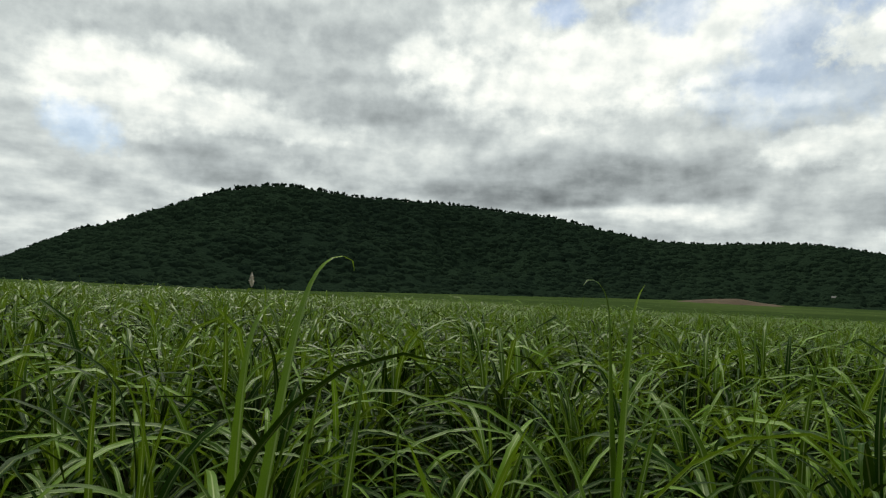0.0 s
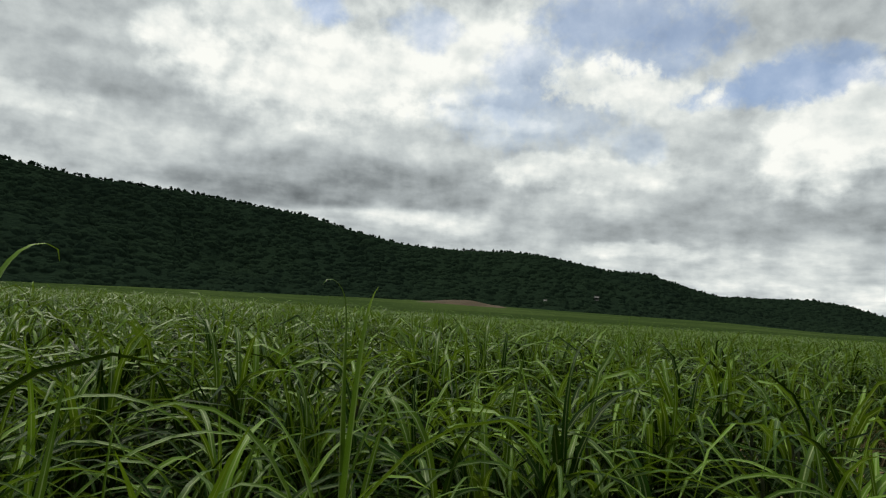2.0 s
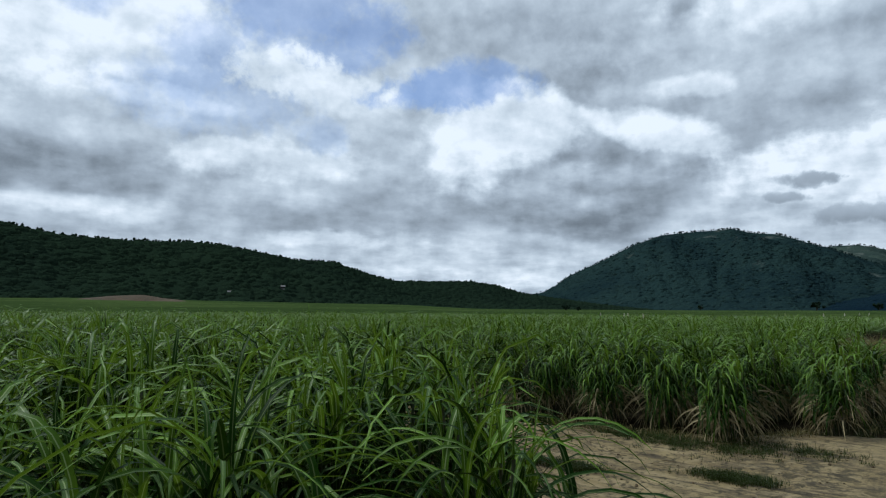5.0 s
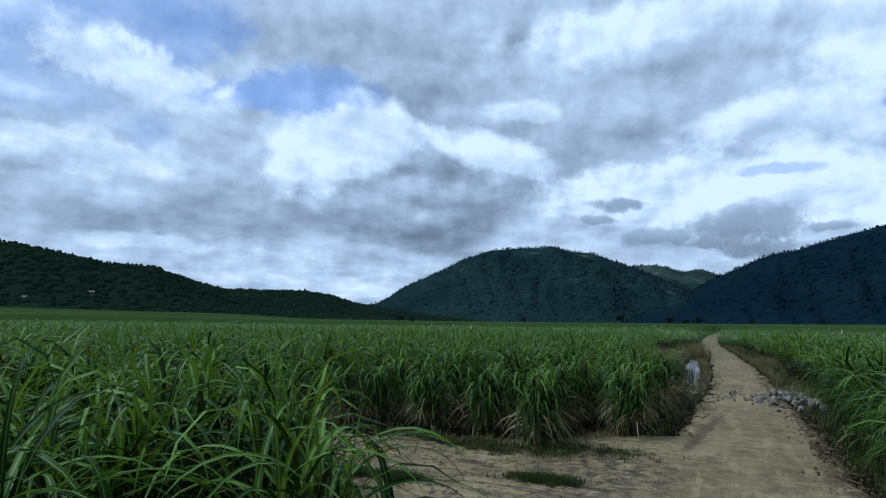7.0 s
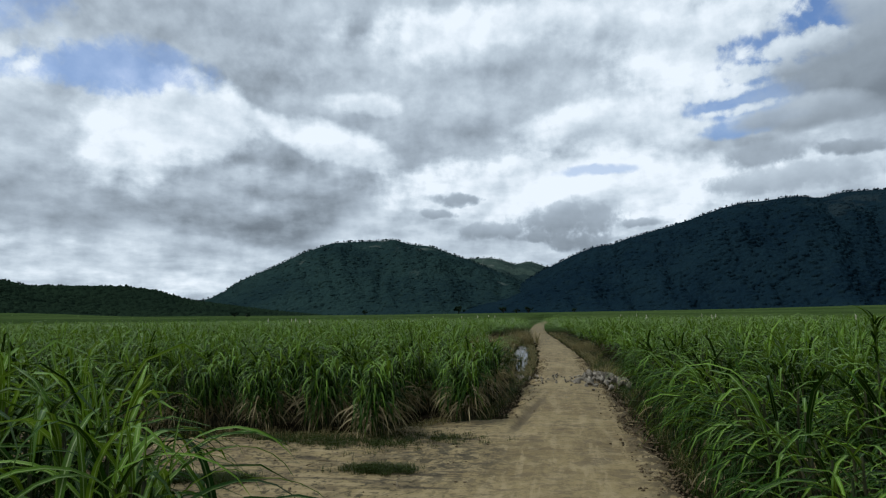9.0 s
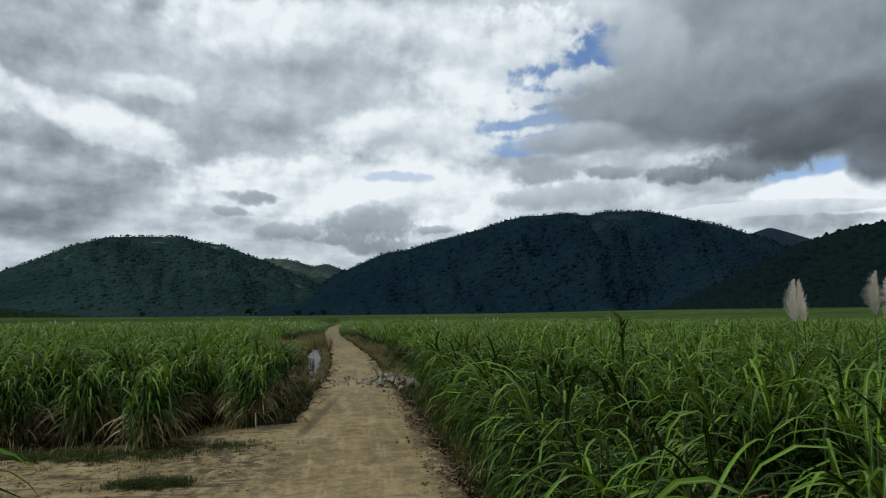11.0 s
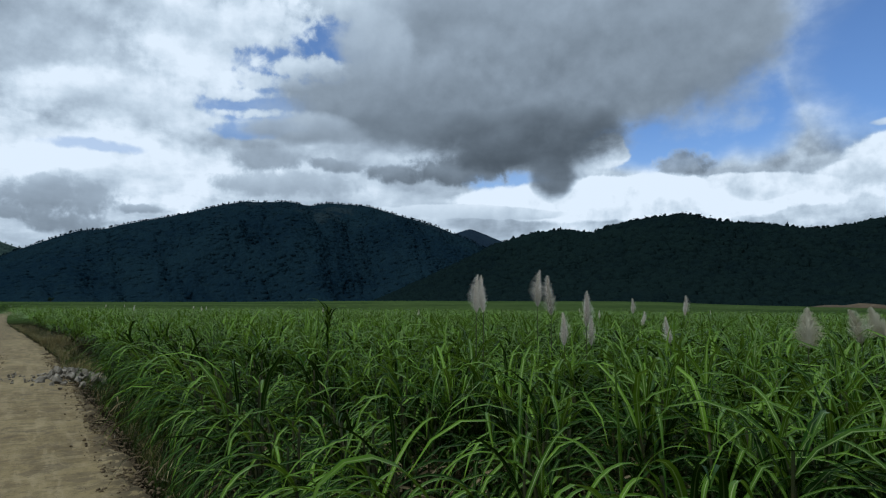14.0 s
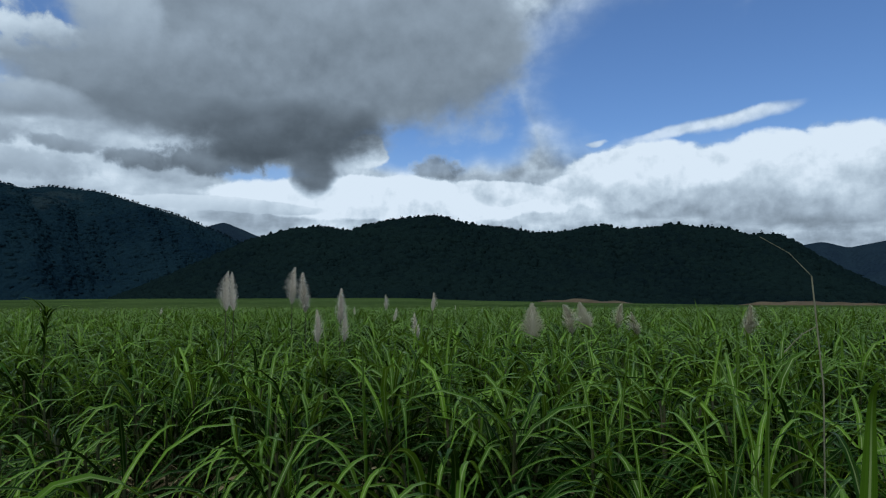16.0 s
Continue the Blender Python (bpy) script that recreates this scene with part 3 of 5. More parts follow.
LANE_X = [0, 12, 20, 28, 40, 55, 70, 85, 100, 130]
LANE_Y = [0.12, 0.12, 0.16, 0.30, 0.98, 2.1, 3.3, 4.1, 4.7, 5.8]


def road_mid(x):
    """The lane's middle line: straight at first, then bearing gently to the left."""
    x = np.asarray(x, float)
    return (np.interp(x - 4, LANE_X, LANE_Y) + np.interp(x, LANE_X, LANE_Y) + np.interp(x + 4, LANE_X, LANE_Y)) / 3


def road_half(x):
    return 1.2 - 0.32 * smooth01((np.asarray(x, float) - 11) / 14)


def make_ground():
    rings = np.concatenate([np.linspace(0.5, 12, 24), np.geomspace(13, 130, 60), np.geomspace(134, 4800, 90)])
    az = np.radians(np.concatenate([np.arange(0, 82.6, 1.5), np.arange(82.8, 92, 0.2), np.arange(92.5, 361, 1.5)]))
    az[-1] = az[0] + 2 * math.pi
    d, a = np.meshgrid(rings, az, indexing="ij")
    x, y = d * np.sin(a), d * np.cos(a)
    canopy = smooth01((d - 105) / 35)                      # past there the sheet is the crop's closed canopy
    lane = (x > 60) & (x < 260)
    canopy = np.where(lane, canopy * smooth01((np.abs(y - road_mid(x)) - 1.2) / 1.6), canopy)
    z = land(x, y) + 1.55 * canopy
    z += np.where(d > 140, 0.25 * np.sin(x * 0.9 + y * 0.3) * np.sin(y * 0.7 - x * 0.2) * 0.5, 0)
    z -= 0.09 * (1 - canopy) + np.clip(d - 2500, 0, None) * 0.004
    v = np.stack([x, y, z], -1).reshape(-1, 3)
    f = grid_faces(len(rings), len(az))
    ob = part("ground", mesh_of("ground", v, f[:, ::-1], [MAT_GROUND]))
    tagged(ob, "flat dark soil plain carrying green crop fields up to the hills", "ground", kind="structure")


make_ground()


def bare(x, y):
    """How far a spot lies inside the trodden dirt, in metres: the lane ahead, the headland that crosses it, and their corner."""
    lane = road_half(x) - np.abs(y - road_mid(x))
    cross = np.minimum(np.minimum(x - np.minimum(3.7 + 0.95 * np.clip(y - 2, 0, None), 8.0), 10.35 - x), np.minimum(y + 1.2, 30 - y))
    corner = np.minimum(13.2 - x - 0.9 * (y - 1.5), np.minimum(y + 1.1, x - 4))
    here = 1.15 - np.maximum(np.abs(y + 0.15), np.abs(x) - 7)
    return np.maximum(np.maximum(lane, np.minimum(corner, cross + 0.6 + (x > 10.3) * 2)), np.maximum(cross, here))


def make_road():
    verts, faces, n0 = [], [], 0
    for x0, x1, y0, y1, sx, sy in ((-8, 30, -2.3, 16, 0.11, 0.1), (30, 200, -2.3, 12, 0.5, 0.16)):
        xs, ys = np.arange(x0, x1 + 0.01, sx), np.arange(y0, y1 + 0.01, sy)
        x, y = np.meshgrid(xs, ys, indexing="ij")
        p = np.stack([x.ravel(), y.ravel(), np.zeros(x.size)], 1)
        n1, n2, n3 = fnoise(p, 0.9, 3), fnoise(p * (0.6, 2.2, 1) + 9, 1.3, 4), fnoise(p + 31, 5.0, 3)
        b = bare(x, y).ravel() + 0.22 * n1 + 0.10 * n3
        z = 0.18 * smooth01((b + 0.25) / 0.5) - 0.17 + 0.006 * n2 + 0.004 * n3
        yy, xx = p[:, 1] - road_mid(p[:, 0]), p[:, 0]
        rut = np.exp(-((np.abs(yy) - 0.75) / 0.16) ** 2) * (xx > 6)                      # wheel ruts along the lane
        z -= 0.03 * rut * (0.6 + 0.4 * n1)
        z -= 0.03 * np.exp(-((xx - 7.2 + 0.1 * n1) / 0.18) ** 2) * (p[:, 1] > 2) + 0.03 * np.exp(-((xx - 8.9 + 0.1 * n1) / 0.18) ** 2) * (p[:, 1] > 2)
        bank = (np.exp(-((yy + road_half(xx) + 0.02) / 0.13) ** 2) + 0.5 * np.exp(-((yy - road_half(xx)) / 0.12) ** 2) * (xx > 13)) * smooth01((xx - 5) / 3)  # clods thrown up along the edge
        z += 0.05 * bank * np.clip(0.4 + 1.3 * n3 + n1, 0, 1.4)
        z -= 0.09 * np.exp(-((yy + road_half(xx) + 0.24) / 0.07) ** 2) * smooth01((xx - 4) / 3)      # a gutter beside the clods
        line = 1.05 - 0.075 * (xx - 11.5)                                                  # one fresh wheel mark running out of the crossing
        z -= 0.07 * np.exp(-((p[:, 1] - line) / 0.075) ** 2) * smooth01((xx - 11) / 1.5) * (1 - smooth01((xx - 16) / 2))
        z += land(p[:, 0], p[:, 1])
        f = grid_faces(len(xs), len(ys))
        f = f[(b[f].max(1) > -0.5)]
        p[:, 2] = z
        verts.append(p)
        faces.append(f + n0)
        n0 += len(p)
    v, f = np.concatenate(verts), np.concatenate(faces)
    used, back = np.unique(f, return_inverse=True)
    ob = part("road", mesh_of("road", v[used], back.reshape(-1, 4), [MAT_DIRT]))
    tagged(ob, "pale sandy dirt farm road with ruts and clods, crossed by a headland", "dirt road", kind="structure")


make_road()


# ---- hills ----
def make_hill(name, label, stations, dist, mat, foot=0.5, seed=0, step=0.25, rows=46, rugged=1.0, fine=0.0, under=0.0):
    """A wooded hill whose crest runs through stations (azimuth, elevation in degrees) at that distance from the crossing."""
    s = np.array(stations, float)
    az = np.arange(s[0, 0], s[-1, 0] + step / 2, step)
    # smooth curve through the stations
    el = np.interp(az, s[:, 0], s[:, 1])
    k = np.array([0.25, 0.5, 0.25])
    el = np.convolve(np.pad(el, 1, mode="edge"), k, "valid")
    far = np.interp(az, *dist) if isinstance(dist, tuple) else np.full(len(az), float(dist))
    crest = EYE_Z + far * np.tan(np.radians(el)) - under
    u = np.concatenate([np.linspace(0, 1, rows), [1.03, 1.1, 1.25, 1.5]])
    a, uu = np.meshgrid(np.radians(az), u, indexing="ij")
    d = far[:, None] * (foot + (1 - foot) * uu)
    x, y = d * np.sin(a), d * np.cos(a)
    base = land(x, y)
    shape = np.where(uu <= 1, 0.25 * uu + 0.75 * smooth01(uu) ** 1.1, np.clip(1 - (uu - 1) * 1.6, 0.0, 1))
    p = np.stack([x.ravel() * 1.0, y.ravel(), np.full(x.size, seed * 57.0)], 1)
    g = fnoise(p, 3.2 / far.mean(), 5).reshape(x.shape)
    g2 = fnoise(p + 11, 14.0 / far.mean(), 4).reshape(x.shape)
    spur = g * 0.28 * rugged * np.sin(np.pi * np.clip(uu, 0, 1)) + g2 * 0.05 * rugged * np.sin(np.pi * np.clip(uu, 0, 1)) ** 0.5
    # gullies running down from the crest, wandering as they go
    wander = np.degrees(a) * 0.55 + 1.6 * g + 0.5 * uu
    q = np.stack([wander.ravel(), (uu * 0.7).ravel(), np.full(x.size, seed * 9.0)], 1)
    gully = 1 - np.abs(fnoise(q, 0.55, 4)).reshape(x.shape) * 2.2
    spur = spur - 0.035 * rugged * np.clip(gully, 0, 1) ** 1.2 * np.sin(np.pi * np.clip(uu, 0, 1)) ** 0.7
    h = np.clip(crest[:, None] - base, 0, None)
    z = base - 2 + (h + 2) * np.clip(shape + spur * np.where(uu < 1, 1, 0), 0, 1.0)
    z = np.minimum(z, EYE_Z + (d * np.tan(np.radians(el))[:, None] - under) * np.where(uu < 0.999, 0.985, 1.0))
    if fine:
        z += fine * g2 * np.where(uu > 0.05, 1, 0)
    v = np.stack([x, y, z], -1).reshape(-1, 3)
    f = grid_faces(len(az), len(u))
    ob = part(name, mesh_of(name, v, f, [mat]))
    tagged(ob, label, "hill", kind="structure")
    return az, u, v.reshape(len(az), len(u), 3)


def blob_mesh(rng, rad, tris=26, leaf=1.0, even=0.55):
    """A crown: a lumpy core and loose leaf clumps about it, as triangles round the origin."""
    t = (1 + 5 ** 0.5) / 2
    ico = np.array([(-1, t, 0), (1, t, 0), (-1, -t, 0), (1, -t, 0), (0, -1, t), (0, 1, t), (0, -1, -t), (0, 1, -t), (t, 0, -1), (t, 0, 1), (-t, 0, -1), (-t, 0, 1)], float)
    ico /= np.linalg.norm(ico, axis=1)[:, None]
    fi = np.array([(0, 11, 5), (0, 5, 1), (0, 1, 7), (0, 7, 10), (0, 10, 11), (1, 5, 9), (5, 11, 4), (11, 10, 2), (10, 7, 6), (7, 1, 8), (3, 9, 4), (3, 4, 2), (3, 2, 6), (3, 6, 8), (3, 8, 9), (4, 9, 5), (2, 4, 11), (6, 2, 10), (8, 6, 7), (9, 8, 1)])
    core = ico * rad * rng.uniform(even, 1.05, (12, 1)) * (1, 1, rng.uniform(0.75, 1.15))
    vs, fs, n = [core], [fi], 12
    c = rng.normal(size=(tris, 3))
    c /= np.linalg.norm(c, axis=1)[:, None]
    c[:, 2] = np.abs(c[:, 2]) * 1.1 - 0.35
    c *= rad * rng.uniform(0.75, 1.12, (tris, 1))
    tri = c[:, None] + rng.normal(size=(tris, 3, 3)) * leaf * 0.5
    vs.append(tri.reshape(-1, 3))
    fs.append(n + np.arange(tris * 3).reshape(-1, 3))
    return np.concatenate(vs), np.concatenate(fs)


def scatter(name, label, category, kinds, places, sizes, rng, mats, squash=None):
    """Copies of a few small meshes at many places, joined into one object of kind stuff."""
    vs, fs, n = [], [], 0
    for p, s in zip(places, sizes):
        v, f = kinds[rng.integers(len(kinds))]
        a = rng.uniform(0, 6.283)
        c, q = math.cos(a), math.sin(a)
        w = v @ np.array([[c, q, 0], [-q, c, 0], [0, 0, 1]]) * s
        if squash is not None:
            w = w * (1, 1, rng.uniform(*squash))
        vs.append(w + p)
        fs.append(f + n)
        n += len(v)
    ob = part(name, mesh_of(name, np.concatenate(vs), np.concatenate(fs), mats))
    return tagged(ob, label, category, kind="stuff")


def wood_on(hill, name, label, count, size, mat, seed, crest=0, lo=0.0, tall=6.0, flat=(0.35, 0.55), sink=0.12):
    """Trees over the camera's side of a hill, with a row of taller ones along its crest."""
    az, u, v = hill
    rng = np.random.default_rng(seed)
    front = np.searchsorted(u, 1.0)
    pts, siz = [], []
    w = np.linalg.norm(v[:, :front, :2], axis=2)
    while len(pts) < count:
        i, j = rng.uniform(0, len(az) - 1.01), rng.uniform(lo, 1) ** 0.8 * (front - 0.01)
        if rng.uniform() > w[int(i), int(j)] / w.max():
            continue
        i0, j0, fi, fj = int(i), int(j), i % 1, j % 1
        p = (v[i0, j0] * (1 - fi) + v[i0 + 1, j0] * fi) * (1 - fj) + (v[i0, j0 + 1] * (1 - fi) + v[i0 + 1, j0 + 1] * fi) * fj
        pts.append(p + (0, 0, -size * sink))
        siz.append(size * rng.uniform(0.6, 1.25))
    kinds = []
    for _ in range(14):                                       # rounded crowns whose skirts reach down into the wood
        c, f = blob_mesh(rng, 0.6, 0, 0.3, 0.85)
        low = c[:, 2] < -0.05
        c[low, :2] *= (0.6 / np.maximum(np.hypot(c[low, 0], c[low, 1]), 0.2))[:, None] * rng.uniform(0.9, 1.1)
        c[low, 2] = -0.8
        kinds.append((c, f[~low[f].all(1)]))
    scatter(name, label, "trees", kinds, pts, siz, rng, [mat], flat)
    pts, siz = [], []
    for _ in range(crest):                                    # single trees standing against the sky
        i = rng.uniform(0, len(az) - 1.01)
        i0, fi = int(i), i % 1
        p = v[i0, front] * (1 - fi) + v[i0 + 1, front] * fi
        s = tall * rng.uniform(0.45, 1.0)
        pts.append(p + (0, 0, 0.3 * s + s * rng.uniform(-0.1, 0.3)))
        siz.append(s)
    kinds = [blob_mesh(rng, 0.42, 5, 0.3, 0.65) for _ in range(14)]
    scatter("crest_trees", "single dark trees standing along the wooded crest", "trees", kinds, pts, siz, rng, [mat], (0.8, 1.5))


hill_n = make_hill("hill_north", "steep hill covered in dark green forest behind the cane fields",
    [(-80, 0.2), (-50, 0.3), (-38, 0.6), (-34.7, 1.6), (-29.9, 4.28), (-27.8, 4.88), (-25.7, 5.77), (-23.4, 6.72), (-20.6, 7.94), (-18.6, 8.64), (-16.4, 9.15), (-14.1, 9.39), (-12.3, 9.28), (-9.9, 9.01), (-8.4, 8.84), (-4.5, 8.73), (0.6, 8.59), (5.7, 8.08), (9.8, 7.72), (13.4, 6.82),
     (15.9, 6.28), (18.8, 5.75), (23.6, 5.57), (29.1, 5.68), (32.7, 5.23), (36.8, 4.43), (40.4, 4.24), (42.9, 3.36), (45.8, 2.61), (52.3, 2.65), (54.9, 2.3), (57, 1.61), (64, 0.6), (70, 0.0)],
    ([-80, -40, -10, 30, 50, 70], [620, 560, 560, 720, 950, 1200]), MAT_WOOD_N, 0.52, 1, 0.4, under=2.6)
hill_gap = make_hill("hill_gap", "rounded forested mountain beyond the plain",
    [(50, 0), (54, 0.4), (57.3, 1.2), (59.5, 2.0), (61.5, 3.34), (64.1, 4.49), (66.6, 5.77), (69.1, 6.63), (72.1, 6.82), (73.6, 6.86), (74.5, 6.98), (76, 6.53), (78, 6.33), (80, 5.52), (81.3, 5.11), (83.1, 4.34), (88, 2.2), (93, 0.3)], 1900, MAT_WOOD_FAR_HAZE, 0.55, 2, rugged=1.6, under=6.0)
hill_saddle = make_hill("hill_saddle", "far wooded ridge with paler grassy and painted sunlit patches between two mountains",
    [(76, 3.5), (80, 4.86), (81.3, 5.16), (83.1, 5.2), (84.1, 5.04), (85.4, 4.57), (86.7, 4.86), (88.4, 4.23), (92, 4.2), (97, 2.5)], 2600, MAT_WOOD_SUN_PATCH, 0.62, 3, rugged=2.0, under=6.0)
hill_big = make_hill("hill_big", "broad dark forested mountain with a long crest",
    [(79, 0), (84.5, 2.0), (87.7, 4.0), (88.4, 4.33), (90.7, 5.4), (92.2, 5.97), (93.7, 6.13), (95.2, 6.63), (98.1, 7.36), (100.4, 7.98), (102.8, 8.75), (104.6, 9.1), (105.6, 9.08), (108.2, 9.26), (110, 8.94), (111.5, 9.26), (113.8, 9.17), (115.3, 9.07), (117.9, 8.35), (120.9, 7.56), (123.9, 6.36), (126.8, 4.98), (133, 2.5), (140, 0.3)], 1700, MAT_WOOD_BIG_SHADED, 0.5, 4, rugged=1.6, under=6.0)
hill_peak = make_hill("hill_peak", "distant haze-pale peak in a notch between the ridges",
    [(119, 4.5), (123.2, 6.62), (124.4, 7.0), (125.8, 6.47), (127, 5.96), (131, 4.5)], 3900, MAT_WOOD_HAZE, 0.7, 5)
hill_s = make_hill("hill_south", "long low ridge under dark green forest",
    [(116, 0.5), (123, 3.8), (126.8, 5.7), (128.2, 6.12), (130.3, 6.72), (133.2, 6.9), (135, 6.57), (137.5, 7.33), (140.6, 7.8), (143.2, 7.97), (144.7, 7.43), (147.2, 7.02), (149.6, 6.75), (152.1, 6.32), (154, 6.35), (156.3, 6.83), (157.7, 6.91), (159, 6.51), (162.1, 6.53), (163.4, 6.82), (165, 6.44), (167.8, 6.17), (168.9, 5.65), (171.1, 5.59), (172.2, 5.09), (173.1, 4.36), (175.2, 2.85), (178, 1.2), (188, 0.2)], 950, MAT_WOOD_S_SHADED, 0.5, 6, 0.3, under=3.5)
make_hill("hill_far_south", "distant mountain range tinted blue-green with painted haze",
    [(165, 3), (171, 4.2), (174.3, 4.75), (176, 4.2), (179, 4.7), (186, 4.2), (196, 3), (205, 2)], 3500, MAT_WOOD_HAZE, 0.6, 7)
make_hill("hill_west", "low wooded hills closing the plain behind the road",
    [(184, 0.5), (200, 2.2), (225, 3.0), (250, 2.4), (270, 1.8), (290, 0.6)], 1500, MAT_WOOD_FAR_HAZE, 0.6, 8, 1.0, 20)

wood_on(hill_n, "hill_forest", "dense dark green trees covering the steep hill", 19000, 6.8, MAT_WOOD_N, 11, 1300, 0.0, 4.4, (0.5, 0.8))
wood_on(hill_s, "ridge_forest", "dense dark green trees covering the long ridge", 14500, 11.2, MAT_WOOD_S_SHADED, 12, 800, 0.0, 7.0, (0.5, 0.8))
wood_on(hill_big, "mountain_forest", "dark trees over the broad mountain", 13000, 10.0, MAT_WOOD_BIG_SHADED, 13, 600, 0.0, 6.0, (0.35, 0.5), 0.16)
wood_on(hill_gap, "rounded_mountain_forest", "dark trees over the rounded mountain", 9000, 10.0, MAT_WOOD_FAR_HAZE, 14, 450, 0.0, 6.5, (0.35, 0.5), 0.16)
wood_on(hill_saddle, "saddle_forest", "trees along the far saddle", 900, 9.0, MAT_WOOD_SUN_PATCH, 15, 140, 0.0, 8.0, (0.3, 0.5))


# ---- sugar cane ----
def blade(length, width, start, bend, power, segs, twist, wide):
    """One cane leaf from the origin, arching in its own x-z plane: vertices, quads and uv (u across, v along)."""
    s = np.linspace(0, 1, segs + 1)
    th = np.radians(start + bend * s ** power)
    step = length / segs
    mid_th = (th[1:] + th[:-1]) / 2
    x = np.concatenate([[0], np.cumsum(np.sin(mid_th))]) * step
    z = np.concatenate([[0], np.cumsum(np.cos(mid_th))]) * step
    w = width * np.minimum(1, 0.5 + 2.0 * s) * np.clip(1 - s ** 2.2, 0, 1) ** 0.85 + 0.0015
    tw = np.radians(twist) * s
    nrm = np.stack([-np.cos(th), np.zeros_like(th), np.sin(th)], 1)            # the blade's upper face
    side = np.stack([nrm[:, 0] * np.sin(tw), np.cos(tw), nrm[:, 2] * np.sin(tw)], 1)
    axis = np.stack([x, 0.05 * length * np.sin(s * 2.2 + twist) * s, z], 1)
    cols = np.linspace(-0.5, 0.5, wide + 1)
    v, uv = [], []
    for k in range(segs + 1):
        for c in cols:
            fold = (abs(c) * 2) * 0.22 * w[k] * (1 - 0.5 * s[k])
            v.append(axis[k] + side[k] * c * w[k] + nrm[k] * fold)
            uv.append((c + 0.5, s[k]))
    return np.array(v), grid_faces(segs + 1, wide + 1), np.array(uv)


rng = np.random.default_rng(5)
SHAPES = []      # length, width, start, bend, power, twist
for i in range(14):  # leaves that stand up and nod over near the tip
    SHAPES.append((rng.uniform(0.8, 1.15), rng.uniform(0.034, 0.048), rng.uniform(3, 15), rng.uniform(90, 165), rng.uniform(1.8, 3.0), rng.uniform(-50, 50)))
for i in range(10):  # wide arches
    SHAPES.append((rng.uniform(0.85, 1.3), rng.uniform(0.030, 0.044), rng.uniform(12, 34), rng.uniform(115, 150), rng.uniform(1.0, 1.6), rng.uniform(-45, 45)))
for i in range(6):   # the straight young spindle leaves
    SHAPES.append((rng.uniform(0.5, 0.75), rng.uniform(0.020, 0.030), rng.uniform(0, 7), rng.uniform(5, 45), 2.6, rng.uniform(-60, 60)))
for i in range(8):   # dry hanging leaves
    SHAPES.append((rng.uniform(0.5, 0.9), rng.uniform(0.018, 0.030), rng.uniform(25, 50), rng.uniform(105, 140), rng.uniform(0.5, 0.9), rng.uniform(-160, 160)))
for i in range(10):  # long leaves weeping over a field's edge
    SHAPES.append((rng.uniform(0.66, 0.95), rng.uniform(0.030, 0.044), rng.uniform(18, 42), rng.uniform(132, 156), rng.uniform(0.9, 1.3), rng.uniform(-16, 16)))
NOD, ARCH, YOUNG, DEAD, WEEP = range(0, 14), range(14, 24), range(24, 30), range(30, 38), range(38, 48)
LOD = [[blade(l, w, a, b, p, segs, tw, wide) for l, w, a, b, p, tw in SHAPES] for segs, wide in ((10, 2), (5, 2), (4, 1), (2, 1))]


def turn(a, lean=0.0, direction=0.0):
    """Rotation by a about z, after a lean in a direction."""
    return np.array(Matrix.Rotation(direction, 3, "Z") @ Matrix.Rotation(lean, 3, "Y") @ Matrix.Rotation(a - direction, 3, "Z"))


def design_stool(rng, stalks=8, leafy=7, dry=3, tall=1.0, toward=None, low=0.36, skirt=0.0):
    """One cane stool: its stalks (foot, head) and its leaves (shape, place, turn, size, dry or not).
    toward: a direction to which the outer leaves hang over, in radians."""
    stems, leaves = [], []
    for _ in range(stalks):
        foot = np.array([rng.normal(0, 0.10), rng.normal(0, 0.10), -0.06])
        out, lean = rng.uniform(0, 6.283), abs(rng.normal(0, 0.10))
        if toward is not None:
            out, lean = toward + rng.normal(0, 0.8), abs(rng.normal(0.08, 0.12))
        h = rng.uniform(0.95, 1.38) * tall
        head = foot + (math.cos(out) * math.sin(lean) * h, math.sin(out) * math.sin(lean) * h, h * math.cos(lean))
        stems.append((foot, head))
        a = rng.uniform(0, 6.283)
        for i in range(leafy):
            f = low + (1 - low) * (i + rng.uniform(0, 0.6)) / leafy
            a += math.pi + rng.normal(0, 0.7)
            if toward is not None and rng.uniform() < 0.85:
                a = toward + rng.normal(0, 0.38)
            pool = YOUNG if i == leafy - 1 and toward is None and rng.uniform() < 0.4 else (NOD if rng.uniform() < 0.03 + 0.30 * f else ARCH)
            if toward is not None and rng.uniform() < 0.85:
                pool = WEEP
            # Tone by height: upper leaves mostly the lit colour, lower ones the shaded.
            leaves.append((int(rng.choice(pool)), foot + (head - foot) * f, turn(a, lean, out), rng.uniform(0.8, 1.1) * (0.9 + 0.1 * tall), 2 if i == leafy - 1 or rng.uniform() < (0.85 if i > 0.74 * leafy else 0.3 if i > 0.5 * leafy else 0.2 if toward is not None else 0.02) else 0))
        for i in range(dry):
            if rng.uniform() < 0.75:
                a += math.pi * 0.7 + rng.normal(0, 0.5)
                if skirt and rng.uniform() < 0.7:
                    a = toward + rng.normal(0, 0.7)
                leaves.append((int(rng.choice(DEAD)), foot + (head - foot) * rng.uniform(0.15 + 0.2 * skirt, 0.55), turn(a, lean, out), rng.uniform(0.8, 1.15) * (1 + 0.3 * skirt), 1))
    return stems, leaves


